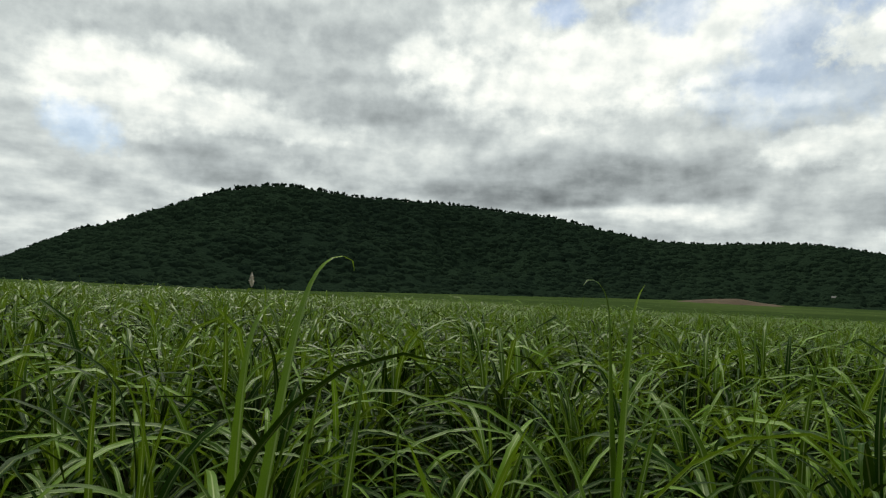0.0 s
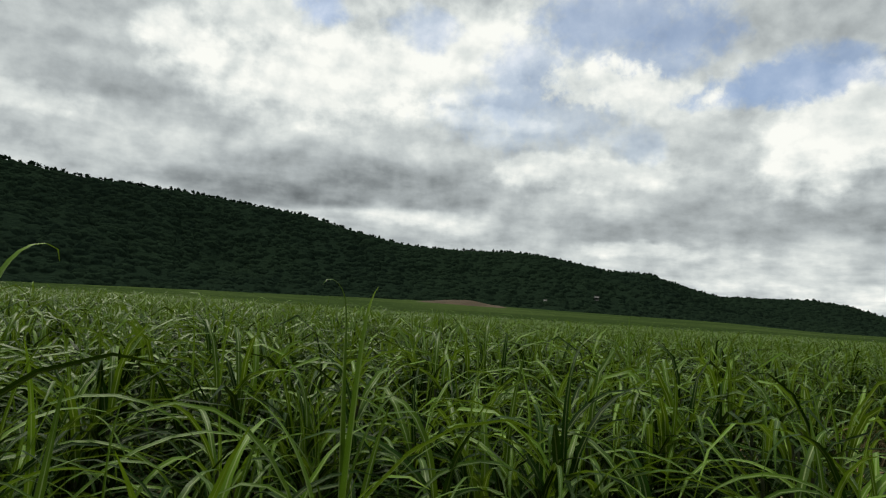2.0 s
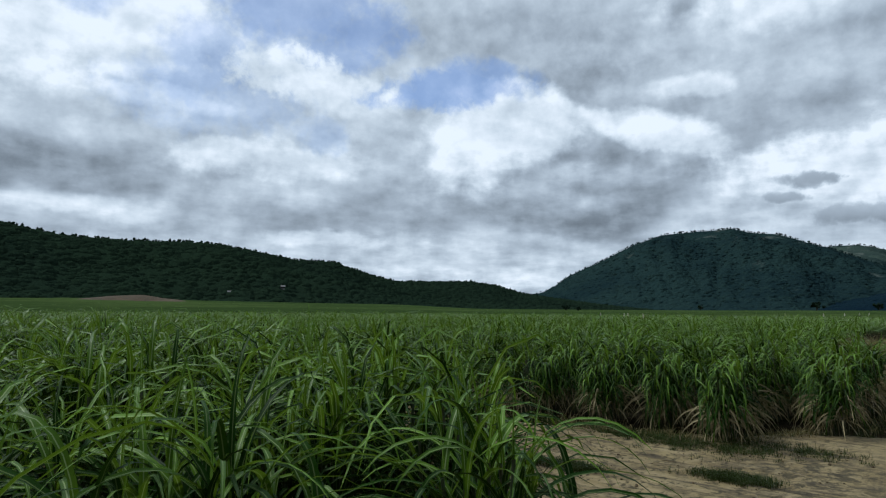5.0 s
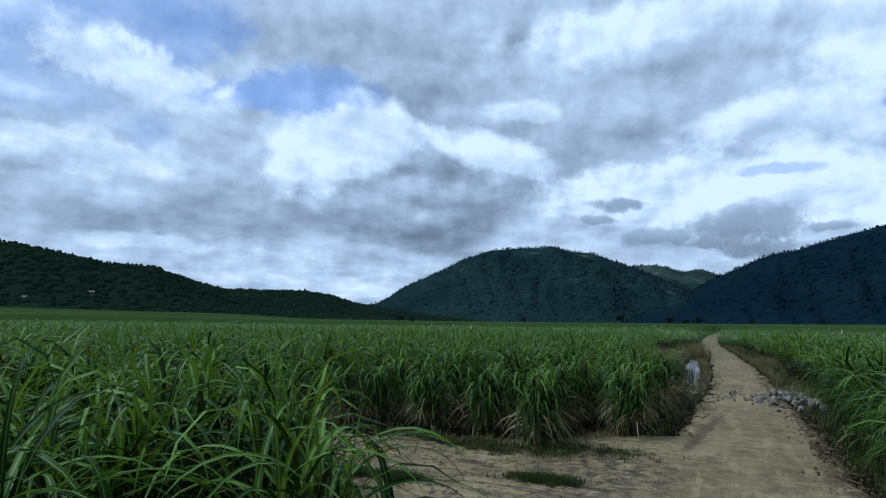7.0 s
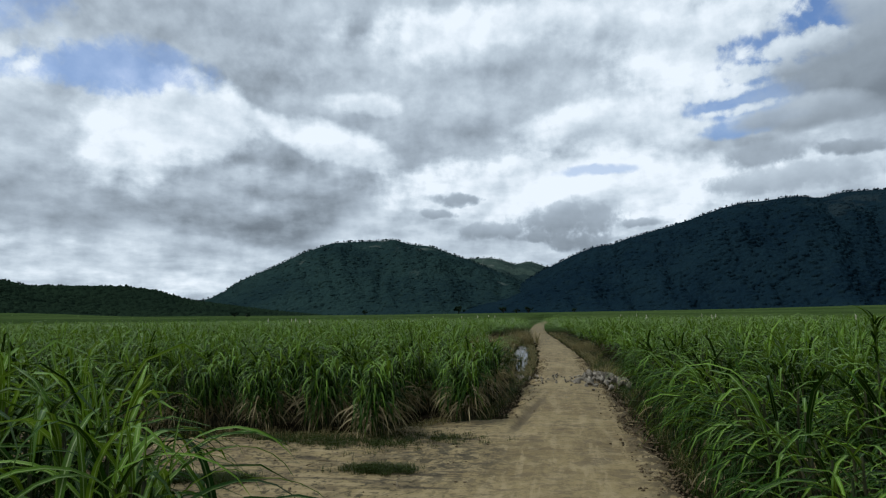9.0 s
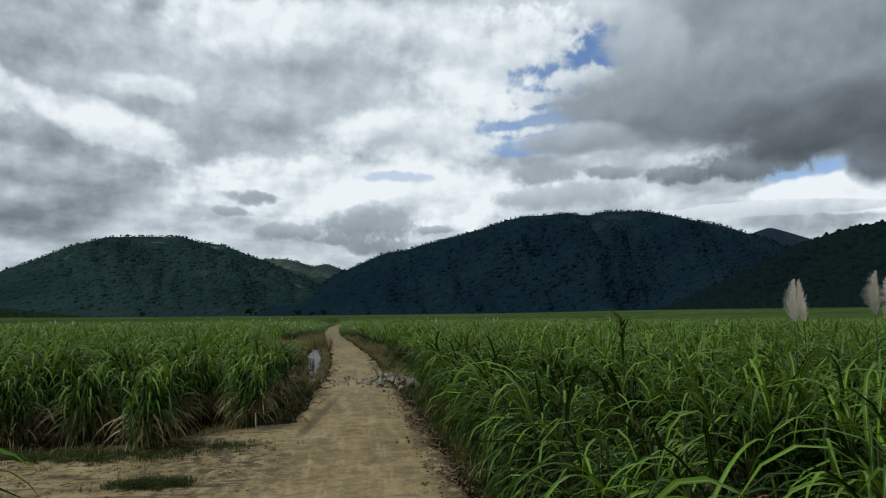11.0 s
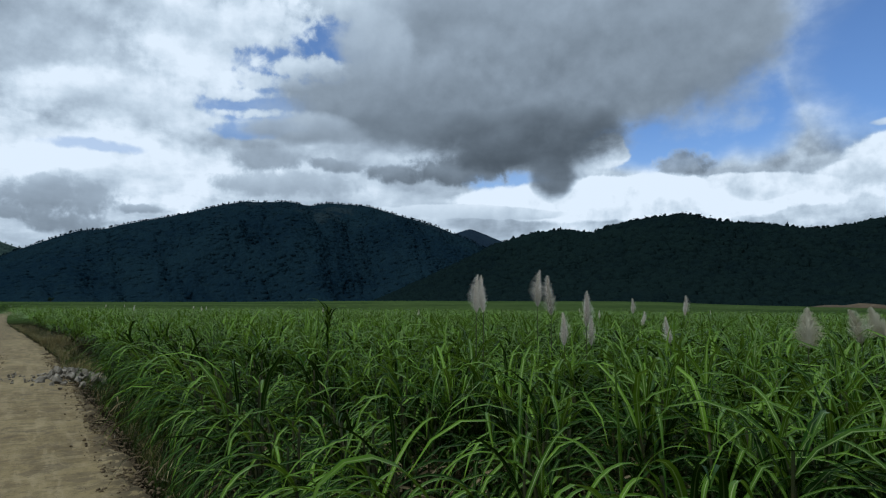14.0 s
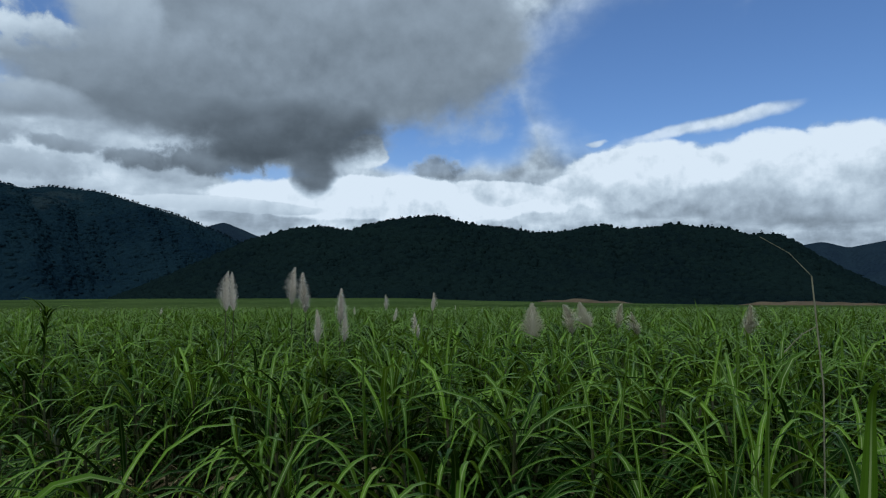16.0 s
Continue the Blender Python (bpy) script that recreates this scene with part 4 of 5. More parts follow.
def stem_arrays(stems, sides=6, rad=0.013):
    vs, fs, n = [], [], 0
    ring = np.array([(math.cos(6.2832 * k / sides), math.sin(6.2832 * k / sides), 0) for k in range(sides)])
    for foot, head in stems:
        levels = 5
        for j in range(levels):
            f = j / (levels - 1)
            vs.append(foot + (head - foot) * f + ring * rad * (1.1 - 0.35 * f) * (1.12 if j % 2 else 1.0))
        for j in range(levels - 1):
            for k in range(sides):
                q = n + j * sides
                fs.append((q + k, q + (k + 1) % sides, q + sides + (k + 1) % sides, q + sides + k))
        n += levels * sides
    return np.concatenate(vs), np.array(fs)


def leaf_arrays(leaves, lod):
    vs, fs, us, ix, n = [], [], [], [], 0
    for k, at, rot, size, dry in leaves:
        v, f, uv = LOD[lod][k]
        vs.append(v @ rot.T * size + at)
        fs.append(f + n)
        us.append(uv)
        ix.append(np.full(len(f), dry))
        n += len(v)
    return np.concatenate(vs), np.concatenate(fs), np.concatenate(us), np.concatenate(ix)


LEAF_MESH = [[mesh_of("leaf", v, f, [mat], uv) for v, f, uv in LOD[0]] for mat in (MAT_LEAF_SHADED, MAT_DRY, MAT_YOUNG_LIT)]
CANE_LABEL = "green sugar cane stool with arching leaves and dry lower blades"


def cane_thing(design, single, label=CANE_LABEL):
    """A stool as a thing: single gives every stalk and leaf as its own object, else the leaves are two meshes."""
    stems, leaves = design
    root = new("sugar_cane")
    if single:
        for stem in stems:
            v, f = stem_arrays([stem])
            part("stalk", mesh_of("stalk", v, f, [MAT_STALK]), root)
        for k, at, rot, size, dry in leaves:
            ob = part("dry_leaf" if dry == 1 else "leaf", LEAF_MESH[dry][k], root)
            ob.matrix_basis = Matrix.Translation(at) @ Matrix(rot.tolist()).to_4x4() @ Matrix.Scale(size, 4)
    else:
        v, f = stem_arrays(stems)
        tagged(part("stool_base", mesh_of("stool_base", v, f, [MAT_STALK]), root), kind="stuff")
        for name, flag, mat in (("green_foliage", 0, MAT_LEAF_SHADED), ("young_foliage", 2, MAT_YOUNG_LIT), ("dry_foliage", 1, MAT_DRY)):
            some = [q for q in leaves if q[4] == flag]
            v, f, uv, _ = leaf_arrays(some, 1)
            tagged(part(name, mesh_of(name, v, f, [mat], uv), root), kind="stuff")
    return tagged(root, label, "sugar cane", "sugar cane of the field edges")


def in_a(x, y):
    return (y > 1.35 + 0.24 * np.clip(x, 0, 9)) & (x < np.minimum(3.45 + 0.95 * np.clip(y - 2.1, 0, None), 7.9))


def in_b(x, y):
    ditch = 1.9 * smooth01((x - 18) / 5) * (1 - smooth01((x - 46) / 6))
    return (x > 10.75) & (y > road_mid(x) + road_half(x) + 0.7 + ditch) & (y > 3.3 - (x - 10.6) * 0.62)


def in_c(x, y):
    return (y < np.minimum(road_mid(x) - road_half(x) - 0.42, -1.5 + np.clip(x - 22, 0, None) * 0.12)) & (x > -9)


def field_spots():
    """Stools in rows across the three blocks: place and distance from the crossing."""
    r = np.random.default_rng(21)
    out = []
    for block, ys in ((in_c, np.concatenate([[-1.15, -1.75, -2.75], np.arange(-3.8, -100, -1.15)])), (in_a, np.arange(1.55, 100, 1.2)), (in_b, np.arange(2.15, 100, 1.2))):
        for y in ys:
            x = np.concatenate([np.arange(-70, -8, 0.58), np.arange(-8, 14, 0.46), np.arange(14, 100, 0.58)])
            bend = np.where(x > 14, road_mid(x) - 0.15, 0) * math.exp(-abs(y) / 14) * (1.0 if y > 0 else smooth01((abs(x) - 24) / 10))
            q = np.stack([x + r.normal(0, 0.15, len(x)), y + bend + r.normal(0, 0.10 if y < 0 and y > -2.2 or block is in_b else 0.26, len(x))], 1)
            out.append(q[block(q[:, 0], q[:, 1])])
    p = np.concatenate(out)
    d = np.hypot(p[:, 0], p[:, 1])
    az = np.degrees(np.arctan2(p[:, 0], p[:, 1]))
    az = np.where(az < -120, az + 360, az)
    keep = (d < 95) & ((d < 9) | ((az > -48) & (az < 192)))
    return p[keep], d[keep]


SPOTS, DIST = field_spots()
ORDER = np.argsort(DIST)
SPOTS, DIST = SPOTS[ORDER], DIST[ORDER]


def place_cane():
    r = np.random.default_rng(33)
    az = np.degrees(np.arctan2(SPOTS[:, 0], SPOTS[:, 1]))
    seen = (az > -48) | (az < -168)
    x, y = SPOTS[:, 0], SPOTS[:, 1]
    verge = in_c(x, y) & (y > road_mid(x) - road_half(x) - 2.1)                     # the row that hangs over the lane
    front = in_b(x, y) & ((x < 12.3) | (y < 3.6))
    close = np.where(seen & (DIST < 4.4))[0][:80]
    score = DIST + np.where(verge | front, -8, 0)
    edge = [i for i in np.argsort(score) if seen[i] and i not in set(close.tolist()) and DIST[i] < 24][:270]
    for some, single, kinds in ((close, True, 6), (edge, False, 10)):
        models = {}
        models["front"] = [design_stool(r, 9, 9, 8, 1.0, math.pi, 0.34, 0.4) for _ in range(kinds if not single else 0)]
        for hang in (False, True):
            models[hang] = [design_stool(r, 7, 9, 2, 0.92, 0.0 if hang else None) if single else design_stool(r, 7, 6 if hang else 10, 2 if hang else 5, 1.0, 0.0 if hang else None, 0.5 if hang else 0.22) for _ in range(kinds)]
        made = {}
        for n, i in enumerate(some):
            hang = "front" if front[i] and not single else bool(verge[i])
            spin = r.normal(0, 25) if hang == "front" else 90 + r.normal(0, 14) if hang else r.uniform(0, 360)
            size = r.uniform(0.9, 1.06) * (1.07 if in_a(x[i], y[i]) else 0.98)
            m = pose(x[i], y[i], float(land(x[i], y[i])) - 0.04, 0, 0, spin) @ Matrix.Scale(size, 4)
            key = (hang, n % kinds)
            if key not in made:
                made[key] = one = cane_thing(models[hang][n % kinds], single)
            else:
                one = copy_thing(made[key], Matrix.Identity(4))
            one.matrix_basis = m
    rest = np.setdiff1d(np.arange(len(SPOTS)), np.concatenate([close, edge]))
    designs = [design_stool(r, 7, 9, 1) for _ in range(12)]
    full = [leaf_arrays(l, 2) for _, l in designs]
    # Farther stools keep mostly lit-tone leaves, painting a bright canopy top.
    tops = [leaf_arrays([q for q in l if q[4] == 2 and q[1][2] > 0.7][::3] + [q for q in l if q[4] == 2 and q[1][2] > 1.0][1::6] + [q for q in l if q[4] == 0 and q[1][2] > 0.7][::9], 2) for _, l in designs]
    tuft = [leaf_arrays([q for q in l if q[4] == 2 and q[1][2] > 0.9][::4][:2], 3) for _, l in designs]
    far = np.random.default_rng(44)
    a, d = np.radians(far.uniform(-45, 188, 9000)), 95 + 95 * far.uniform(0, 1, 9000) ** 1.2
    more = np.stack([d * np.sin(a), d * np.cos(a)], 1)
    a, d = np.radians(far.uniform(-45, 188, 7000)), 190 + 190 * far.uniform(0, 1, 7000) ** 1.1
    more = np.concatenate([more, np.stack([d * np.sin(a), d * np.cos(a)], 1)])
    more = more[np.abs(more[:, 1] - road_mid(more[:, 0])) > 1.6]
    spots = np.concatenate([SPOTS, more])
    rest = np.concatenate([rest, len(SPOTS) + np.arange(len(more))])
    dist = np.concatenate([DIST, np.hypot(more[:, 0], more[:, 1])])
    bands = (("cane_field_near", full, rest[dist[rest] < 19], 1.0), ("cane_field_middle", tops, rest[(dist[rest] >= 19) & (dist[rest] < 48)], 1.2), ("cane_field_distant", tuft, rest[(dist[rest] >= 48) & (dist[rest] < 190)], 2.3), ("cane_field_far", tuft, rest[dist[rest] >= 190], 5.0))
    for name, kinds, some, fat in bands:
        vs, fs, us, ix, n = [], [], [], [], 0
        for i in some:
            v, f, uv, idx = kinds[r.integers(len(kinds))]
            a, s = r.uniform(0, 6.283), r.uniform(0.88, 1.1) * (1.07 if in_a(*spots[i]) else 0.98)
            c, q = math.cos(a), math.sin(a)
            w = v @ np.array([[c, q, 0], [-q, c, 0], [0, 0, 1]]) * (s * fat, s * fat, s)
            w = w + (spots[i, 0], spots[i, 1], float(land(*spots[i])) - 0.04)
            vs.append(w.astype(np.float32))
            fs.append(f + n)
            us.append(uv)
            ix.append(idx)
            n += len(v)
        ob = part(name, mesh_of(name, np.concatenate(vs), np.concatenate(fs), [MAT_LEAF_SHADED, MAT_DRY, MAT_YOUNG_LIT], np.concatenate(us), np.concatenate(ix)))
        tagged(ob, "dense green sugar cane leaves of the standing field", "sugar cane", kind="stuff")


place_cane()


def tall_shoot(x, y, top, spin, seed, count=5, droop=60, lean=0.0):
    """A single cane shoot that stands out above the canopy, with a few spear leaves."""
    r = np.random.default_rng(seed)
    root = new("cane_shoot")
    root.matrix_basis = pose(x, y, -0.06, 0, lean, 0) @ pose(0, 0, 0, 0, 0, spin)
    s = np.linspace(0, 1, 60)
    h = top - float(np.max(np.cumsum(np.cos(np.radians(2 + droop * s ** 16))) / 60)) * 0.98 - 0.06
    v, f = stem_arrays([(np.zeros(3), np.array([0.02, 0.0, h + 0.1]))])
    part("stalk", mesh_of("stalk", v, f, [MAT_STALK]), root)
    for i in range(count):
        l = (0.98 if i == 0 else r.uniform(0.6, 0.9))
        v, f, uv = blade(l, 0.07 if i == 0 else r.uniform(0.045, 0.055), 2 if i == 0 else r.uniform(4, 14), droop if i == 0 else r.uniform(40, 120), 16.0 if i == 0 else 2.6, 40, r.uniform(-25, 25), 2)
        ob = part("leaf", mesh_of("leaf", v, f, [MAT_YOUNG_LIT if i < 3 else MAT_LEAF_SHADED], uv), root)
        ob.matrix_basis = pose(0.02, 0, h + 0.06 - 0.12 * i, 0, 0, i * 165 + r.uniform(-20, 20))
    return tagged(root, "tall green cane shoot standing above its neighbours", "sugar cane", "tall cane shoots")


tall_shoot(-0.505, 1.62, 2.17, 15, 1, 6, 190, 6.0)
tall_shoot(-0.44, 1.78, 2.03, 60, 2, 5, 150)
tall_shoot(0.70, 2.50, 2.15, 200, 3, 6, 165)
tall_shoot(0.56, 2.10, 2.13, -10, 4, 5, 30)
tall_shoot(2.5, -2.7, 1.95, 40, 6, 5, 60)
tall_shoot(0.30, -2.62, 1.80, 100, 7, 7, 140)
tall_shoot(0.62, -2.70, 1.74, 200, 8, 7, 120)


def bowed_shoot(x, y, top, spin):
    """A dark cane top whose leaves all hang over to one side."""
    r = np.random.default_rng(12)
    root = new("cane_shoot")
    root.matrix_basis = pose(x, y, -0.06, 0, 0, spin)
    v, f = stem_arrays([(np.zeros(3), np.array([0.03, 0.0, top - 0.30]))])
    part("stalk", mesh_of("stalk", v, f, [MAT_STALK]), root)
    for i in range(28):
        v, f, uv = blade(r.uniform(0.25, 0.55), r.uniform(0.018, 0.030), r.uniform(2, 24), r.uniform(90, 160), r.uniform(0.9, 1.6), 9, r.uniform(-30, 30), 2)
        ob = part("leaf", mesh_of("leaf", v, f, [MAT_YOUNG_LIT if i % 2 else MAT_LEAF_SHADED], uv), root)
        ob.matrix_basis = pose(0.03, 0, top - 0.30 - 0.018 * i, 0, 0, r.normal(0, 50))
    tagged(root, "dark green cane top with leaves bowed over to one side", "sugar cane", "tall cane shoots")


bowed_shoot(8.50, -3.48, 2.22, 150)


# ---- flowering tassels above the field ----
def tassel_mesh(seed, mat):
    """A feathery plume: fine drooping branchlets up a thin axis, about half a metre long."""
    r = np.random.default_rng(seed)
    vs, fs, n = [], [], 0
    for i in range(1100):
        f = (i + r.uniform()) / 1100
        l = (0.20 * (1 - f) ** 0.8 + 0.012) * r.uniform(0.5, 1.15) * min(1, 0.55 + 3 * f)
        a = r.uniform(0, 6.283)
        out, up = np.array([math.cos(a), math.sin(a), 0]), np.array([0, 0, 1.0])
        p0 = np.array([0.03 * math.sin(f * 2.5), 0, 0.5 * f])
        p1 = p0 + out * l * 0.40 + up * l * 0.5
        p2 = p0 + out * l * 0.78 + up * l * r.uniform(0.35, 0.85) + np.array([0.25 * l, 0, 0])
        side = np.cross(out, up) * r.uniform(0.0018, 0.0042)
        vs += [p0 - side * 0.5, p0 + side * 0.5, p1 - side, p1 + side, p2 - side * 0.5, p2 + side * 0.5]
        fs += [(n, n + 1, n + 3, n + 2), (n + 2, n + 3, n + 5, n + 4)]
        n += 6
    return mesh_of("plume", vs, fs, [mat])


MAT_PLUME_OLD = leaf_material("spent_tassel", (0.46, 0.44, 0.33, 1), (0.64, 0.62, 0.50, 1), (0.58, 0.55, 0.44, 1), (0.48, 0.43, 0.30, 1), 0.45)
PLUMES = [tassel_mesh(k, MAT_PLUME) for k in range(4)]
SPENT = [tassel_mesh(k + 9, MAT_PLUME_OLD) for k in range(4)]


def tassel(x, y, top, size, lean, spin, k, spent=False):
    root = new("cane_tassel")
    foot = top - 0.5 * size * math.cos(radians(lean))
    root.matrix_basis = pose(x, y, 0, 0, 0, spin)
    v, f = stem_arrays([(np.array([0, 0, 0.4]), np.array([0, 0, foot + 0.02]))], 5, 0.007)
    part("stem", mesh_of("stem", v, f, [MAT_STALK]), root)
    ob = part("plume", (SPENT if spent else PLUMES)[k % 4], root)
    ob.matrix_basis = pose(0, 0, foot, 0, lean, 0) @ Matrix.Diagonal((size * (1.25 if spent else 0.8), size * (1.25 if spent else 0.8), size * 1.05, 1))
    return tagged(root, "spent brownish flower tassel leaning over the cane" if spent else "pale silky flower tassel on a thin cane stem", "flower tassel", "cane tassels above the field")


for n, (x, y, top, size, lean) in enumerate([
        (6.64, -4.77, 2.35, 0.9, 4), (6.98, -4.90, 2.37, 0.95, -4), (7.75, -6.59, 2.52, 1.1, -6), (7.65, -6.78, 2.44, 1.2, 9), (6.19, -6.08, 2.17, 0.9, 5), (10.74, -12.1, 2.2, 0.75, -5),
        (9.24, -12.04, 2.24, 0.85, 2), (9.27, -10.7, 1.9, 0.6, 12), (4.19, -7.59, 1.98, 1.0, 24), (4.11, -9.3, 2.0, 0.9, 30), (4.12, -10.4, 1.96, 0.8, -14), (3.47, -9.56, 1.85, 0.7, 15),
        (5.75, -7.16, 1.85, 0.7, 10), (6.5, -6.47, 1.85, 0.8, -8), (1.87, -8.96, 1.95, 0.8, 6), (6.02, -5.54, 1.9, 0.8, -5), (3.9, -8.2, 1.95, 0.8, -20), (-7.05, 24.18, 2.65, 1.1, 3)]):
    tassel(x, y, top, size, lean, 37 * n, n, n in (8, 9, 10, 11, 14, 16))
rng = np.random.default_rng(77)
for x0, x1, y0, y1, n in ((24, 60, 5, 16, 9), (16, 60, -3.5, -12, 8), (12, 30, -14, -30, 4)):
    for _ in range(n):
        x, y = rng.uniform(x0, x1), rng.uniform(min(y0, y1), max(y0, y1))
        tassel(x, y, 1.86 + 0.002 * x, rng.uniform(0.35, 0.5), rng.uniform(-14, 14), rng.uniform(0, 360), int(rng.integers(4)))


# ---- a dry broken stem ----
def broken_stem():
    root = new("broken_reed")
    for name, pts, rad in (("stem", [(0.43, -2.92, 0.0), (0.43, -2.92, 1.1), (0.41, -2.92, 1.67), (0.43, -2.92, 2.09)], 0.0028), ("bent_tip", [(0.43, -2.92, 2.09), (0.50, -2.91, 2.18), (0.60, -2.90, 2.25)], 0.0013), ("leaf_stub", [(0.42, -2.92, 1.9), (0.47, -2.9, 1.87), (0.53, -2.88, 1.80)], 0.002)):
        cu = bpy.data.curves.new(name, "CURVE")
        cu.dimensions, cu.bevel_depth, cu.bevel_resolution = "3D", rad, 1
        sp = cu.splines.new("POLY")
        sp.points.add(len(pts) - 1)
        for q, p in zip(sp.points, pts):
            q.co = (*p, 1)
        ob = new("tmp", cu)
        me = bpy.data.meshes.new_from_object(ob)
        bpy.data.objects.remove(ob)
        me.materials.clear()
        me.materials.append(MAT_DRY_STEM)
        part(name, me, root)
    tagged(root, "thin pale dry grass stem snapped over at the top", "dry stem")


MAT_DRY_STEM = rough_material("dry_stem", (0.13, 0.125, 0.08, 1), (0.18, 0.17, 0.11, 1), (0.09, 0.08, 0.05, 1), 3.0, 30.0, 0.6, 0.1, 0.002, 0.3)
broken_stem()


# ---- grass ----
def grass_arrays(rng, spots, height, blades, spread):
    """Tufts of fine curved blades at spots (x, y, z)."""
    vs, fs, us, n = [], [], [], 0
    for p in spots:
        for _ in range(blades):
            a, l = rng.uniform(0, 6.283), height * rng.uniform(0.5, 1.15)
            o = np.array([rng.normal(0, spread), rng.normal(0, spread), 0])
            d, lean = np.array([math.cos(a), math.sin(a), 0]), rng.uniform(0.2, 1.3)
            side = np.array([-d[1], d[0], 0]) * (0.0022 + 0.006 * height)
            q0 = p + o
            q1 = q0 + d * l * lean * 0.35 + (0, 0, l * 0.6)
            q2 = q0 + d * l * lean + (0, 0, l * (1 - 0.35 * lean))
            vs += [q0 - side, q0 + side, q1 - side * 0.8, q1 + side * 0.8, q2 - side * 0.1, q2 + side * 0.1]
            fs += [(n, n + 1, n + 3, n + 2), (n + 2, n + 3, n + 5, n + 4)]
            us += [(0, 0), (0.3, 0), (0, 0.5), (0.3, 0.5), (0, 1), (0.3, 1)]
            n += 6
    return vs, fs, us


def verge():
    r = np.random.default_rng(8)
    green, straw = [], []
    for _ in range(3600):                                     # along both sides of the lane
        x = 2 + 70 * r.uniform() ** 1.5
        side = 1 if r.uniform() < 0.45 and x > 12.5 else -1
        y = road_mid(x) + side * (road_half(x) + 0.28 + abs(r.normal(0, 0.22)))
        (straw if r.uniform() < (0.1 if x < 20 else 0.35) else green).append((x, y, float(land(x, y)) - 0.09))
    for _ in range(1500):                                     # foot of the block across the headland
        y = 2.4 + 16 * r.uniform() ** 1.4
        x = max(10.5, 10.6 + (3.4 - y) / 0.6) + r.normal(0.05, 0.22)
        (straw if r.uniform() < 0.2 else green).append((x, y, -0.09))
    for _ in range(2200):                                     # the wider verges beyond the rubble
        x = 21 + 50 * r.uniform() ** 1.3
        if r.uniform() < 0.45:
            y = road_mid(x) - road_half(x) - 0.15 - r.uniform(0, 1) * min(1.5, 0.6 + 0.05 * (x - 21))
        else:
            y = road_mid(x) + road_half(x) + 0.25 + r.uniform(0, 1) * 2.4
            if abs(y - 1.78 - 0.066 * (x - 23.5)) < 0.3 and x < 43:
                continue
        (straw if r.uniform() < 0.35 else green).append((x, y, float(land(x, y)) - 0.05))
    for name, spots, mat, h, label in (("verge_grass", green, MAT_GRASS, 0.17, "low dark green grass along the edges of the dirt road"), ("verge_straw", straw, MAT_STRAW, 0.26, "withered yellow grass along the edges of the dirt road")):
        v, f, u = grass_arrays(r, np.array(spots), h, 9, 0.07)
        tagged(part(name, mesh_of(name, v, f, [mat], u)), label, "grass", kind="stuff")
    for x, y, w, d in ((8.38, 2.50, 0.22, 0.10), (7.63, 4.22, 0.17, 0.07), (7.60, 4.90, 0.10, 0.06), (10.65, 2.61, 0.30, 0.12), (10.04, 3.22, 0.28, 0.12), (10.16, 4.15, 0.2, 0.1)):
        big = 1.9 if x > 9.5 else 1.0
        spots = np.stack([r.normal(0, d * big, 110), r.normal(0, w * big, 110), np.full(110, -0.01)], 1)
        v, f, u = grass_arrays(r, spots, 0.13 if big == 1.0 else 0.10, 24, 0.05)
        ob = part("grass_tuft", mesh_of("grass_tuft", v, f, [MAT_GRASS], u))
        ob.matrix_basis = pose(x, y, 0.0)
        tagged(ob, "small dark green grass tuft growing in the sandy track", "grass", "grass tufts on the track", "stuff")
    for x, y, h, w in ((20.5, 2.6, 0.8, 0.3), (23.5, 3.0, 1.0, 0.4), (25.5, 2.5, 0.9, 0.35), (27.5, 3.4, 1.25, 0.5), (30, 3.9, 1.4, 0.6), (33, 4.3, 1.3, 0.5), (36, 4.4, 1.2, 0.5), (44, 3.0, 1.1, 0.5), (49, 3.6, 1.2, 0.5), (54, 4.1, 1.3, 0.5), (60, 4.9, 1.3, 0.5), (22, -1.6, 0.55, 0.35), (24.5, -1.5, 0.5, 0.4), (38, -0.9, 0.7, 0.5)):
        spots = np.stack([r.normal(0, w, 26), r.normal(0, w, 26), np.zeros(26)], 1)
        v, f, u = grass_arrays(r, spots, h, 16, 0.05)
        ob = part("dry_grass_clump", mesh_of("dry_grass_clump", v, f, [MAT_STRAW if r.uniform() < 0.7 else MAT_GRASS], u))
        ob.matrix_basis = pose(x, y, float(land(x, y)) - 0.09)
        tagged(ob, "tall brown withered grass clump beside the ditch", "grass", "dry grass clumps by the lane")


verge()


MAT_LITTER = leaf_material("fallen_leaf", (0.045, 0.033, 0.017, 1), (0.13, 0.098, 0.05, 1), (0.14, 0.105, 0.055, 1), (0.07, 0.05, 0.024, 1), 0.05, 0.2)


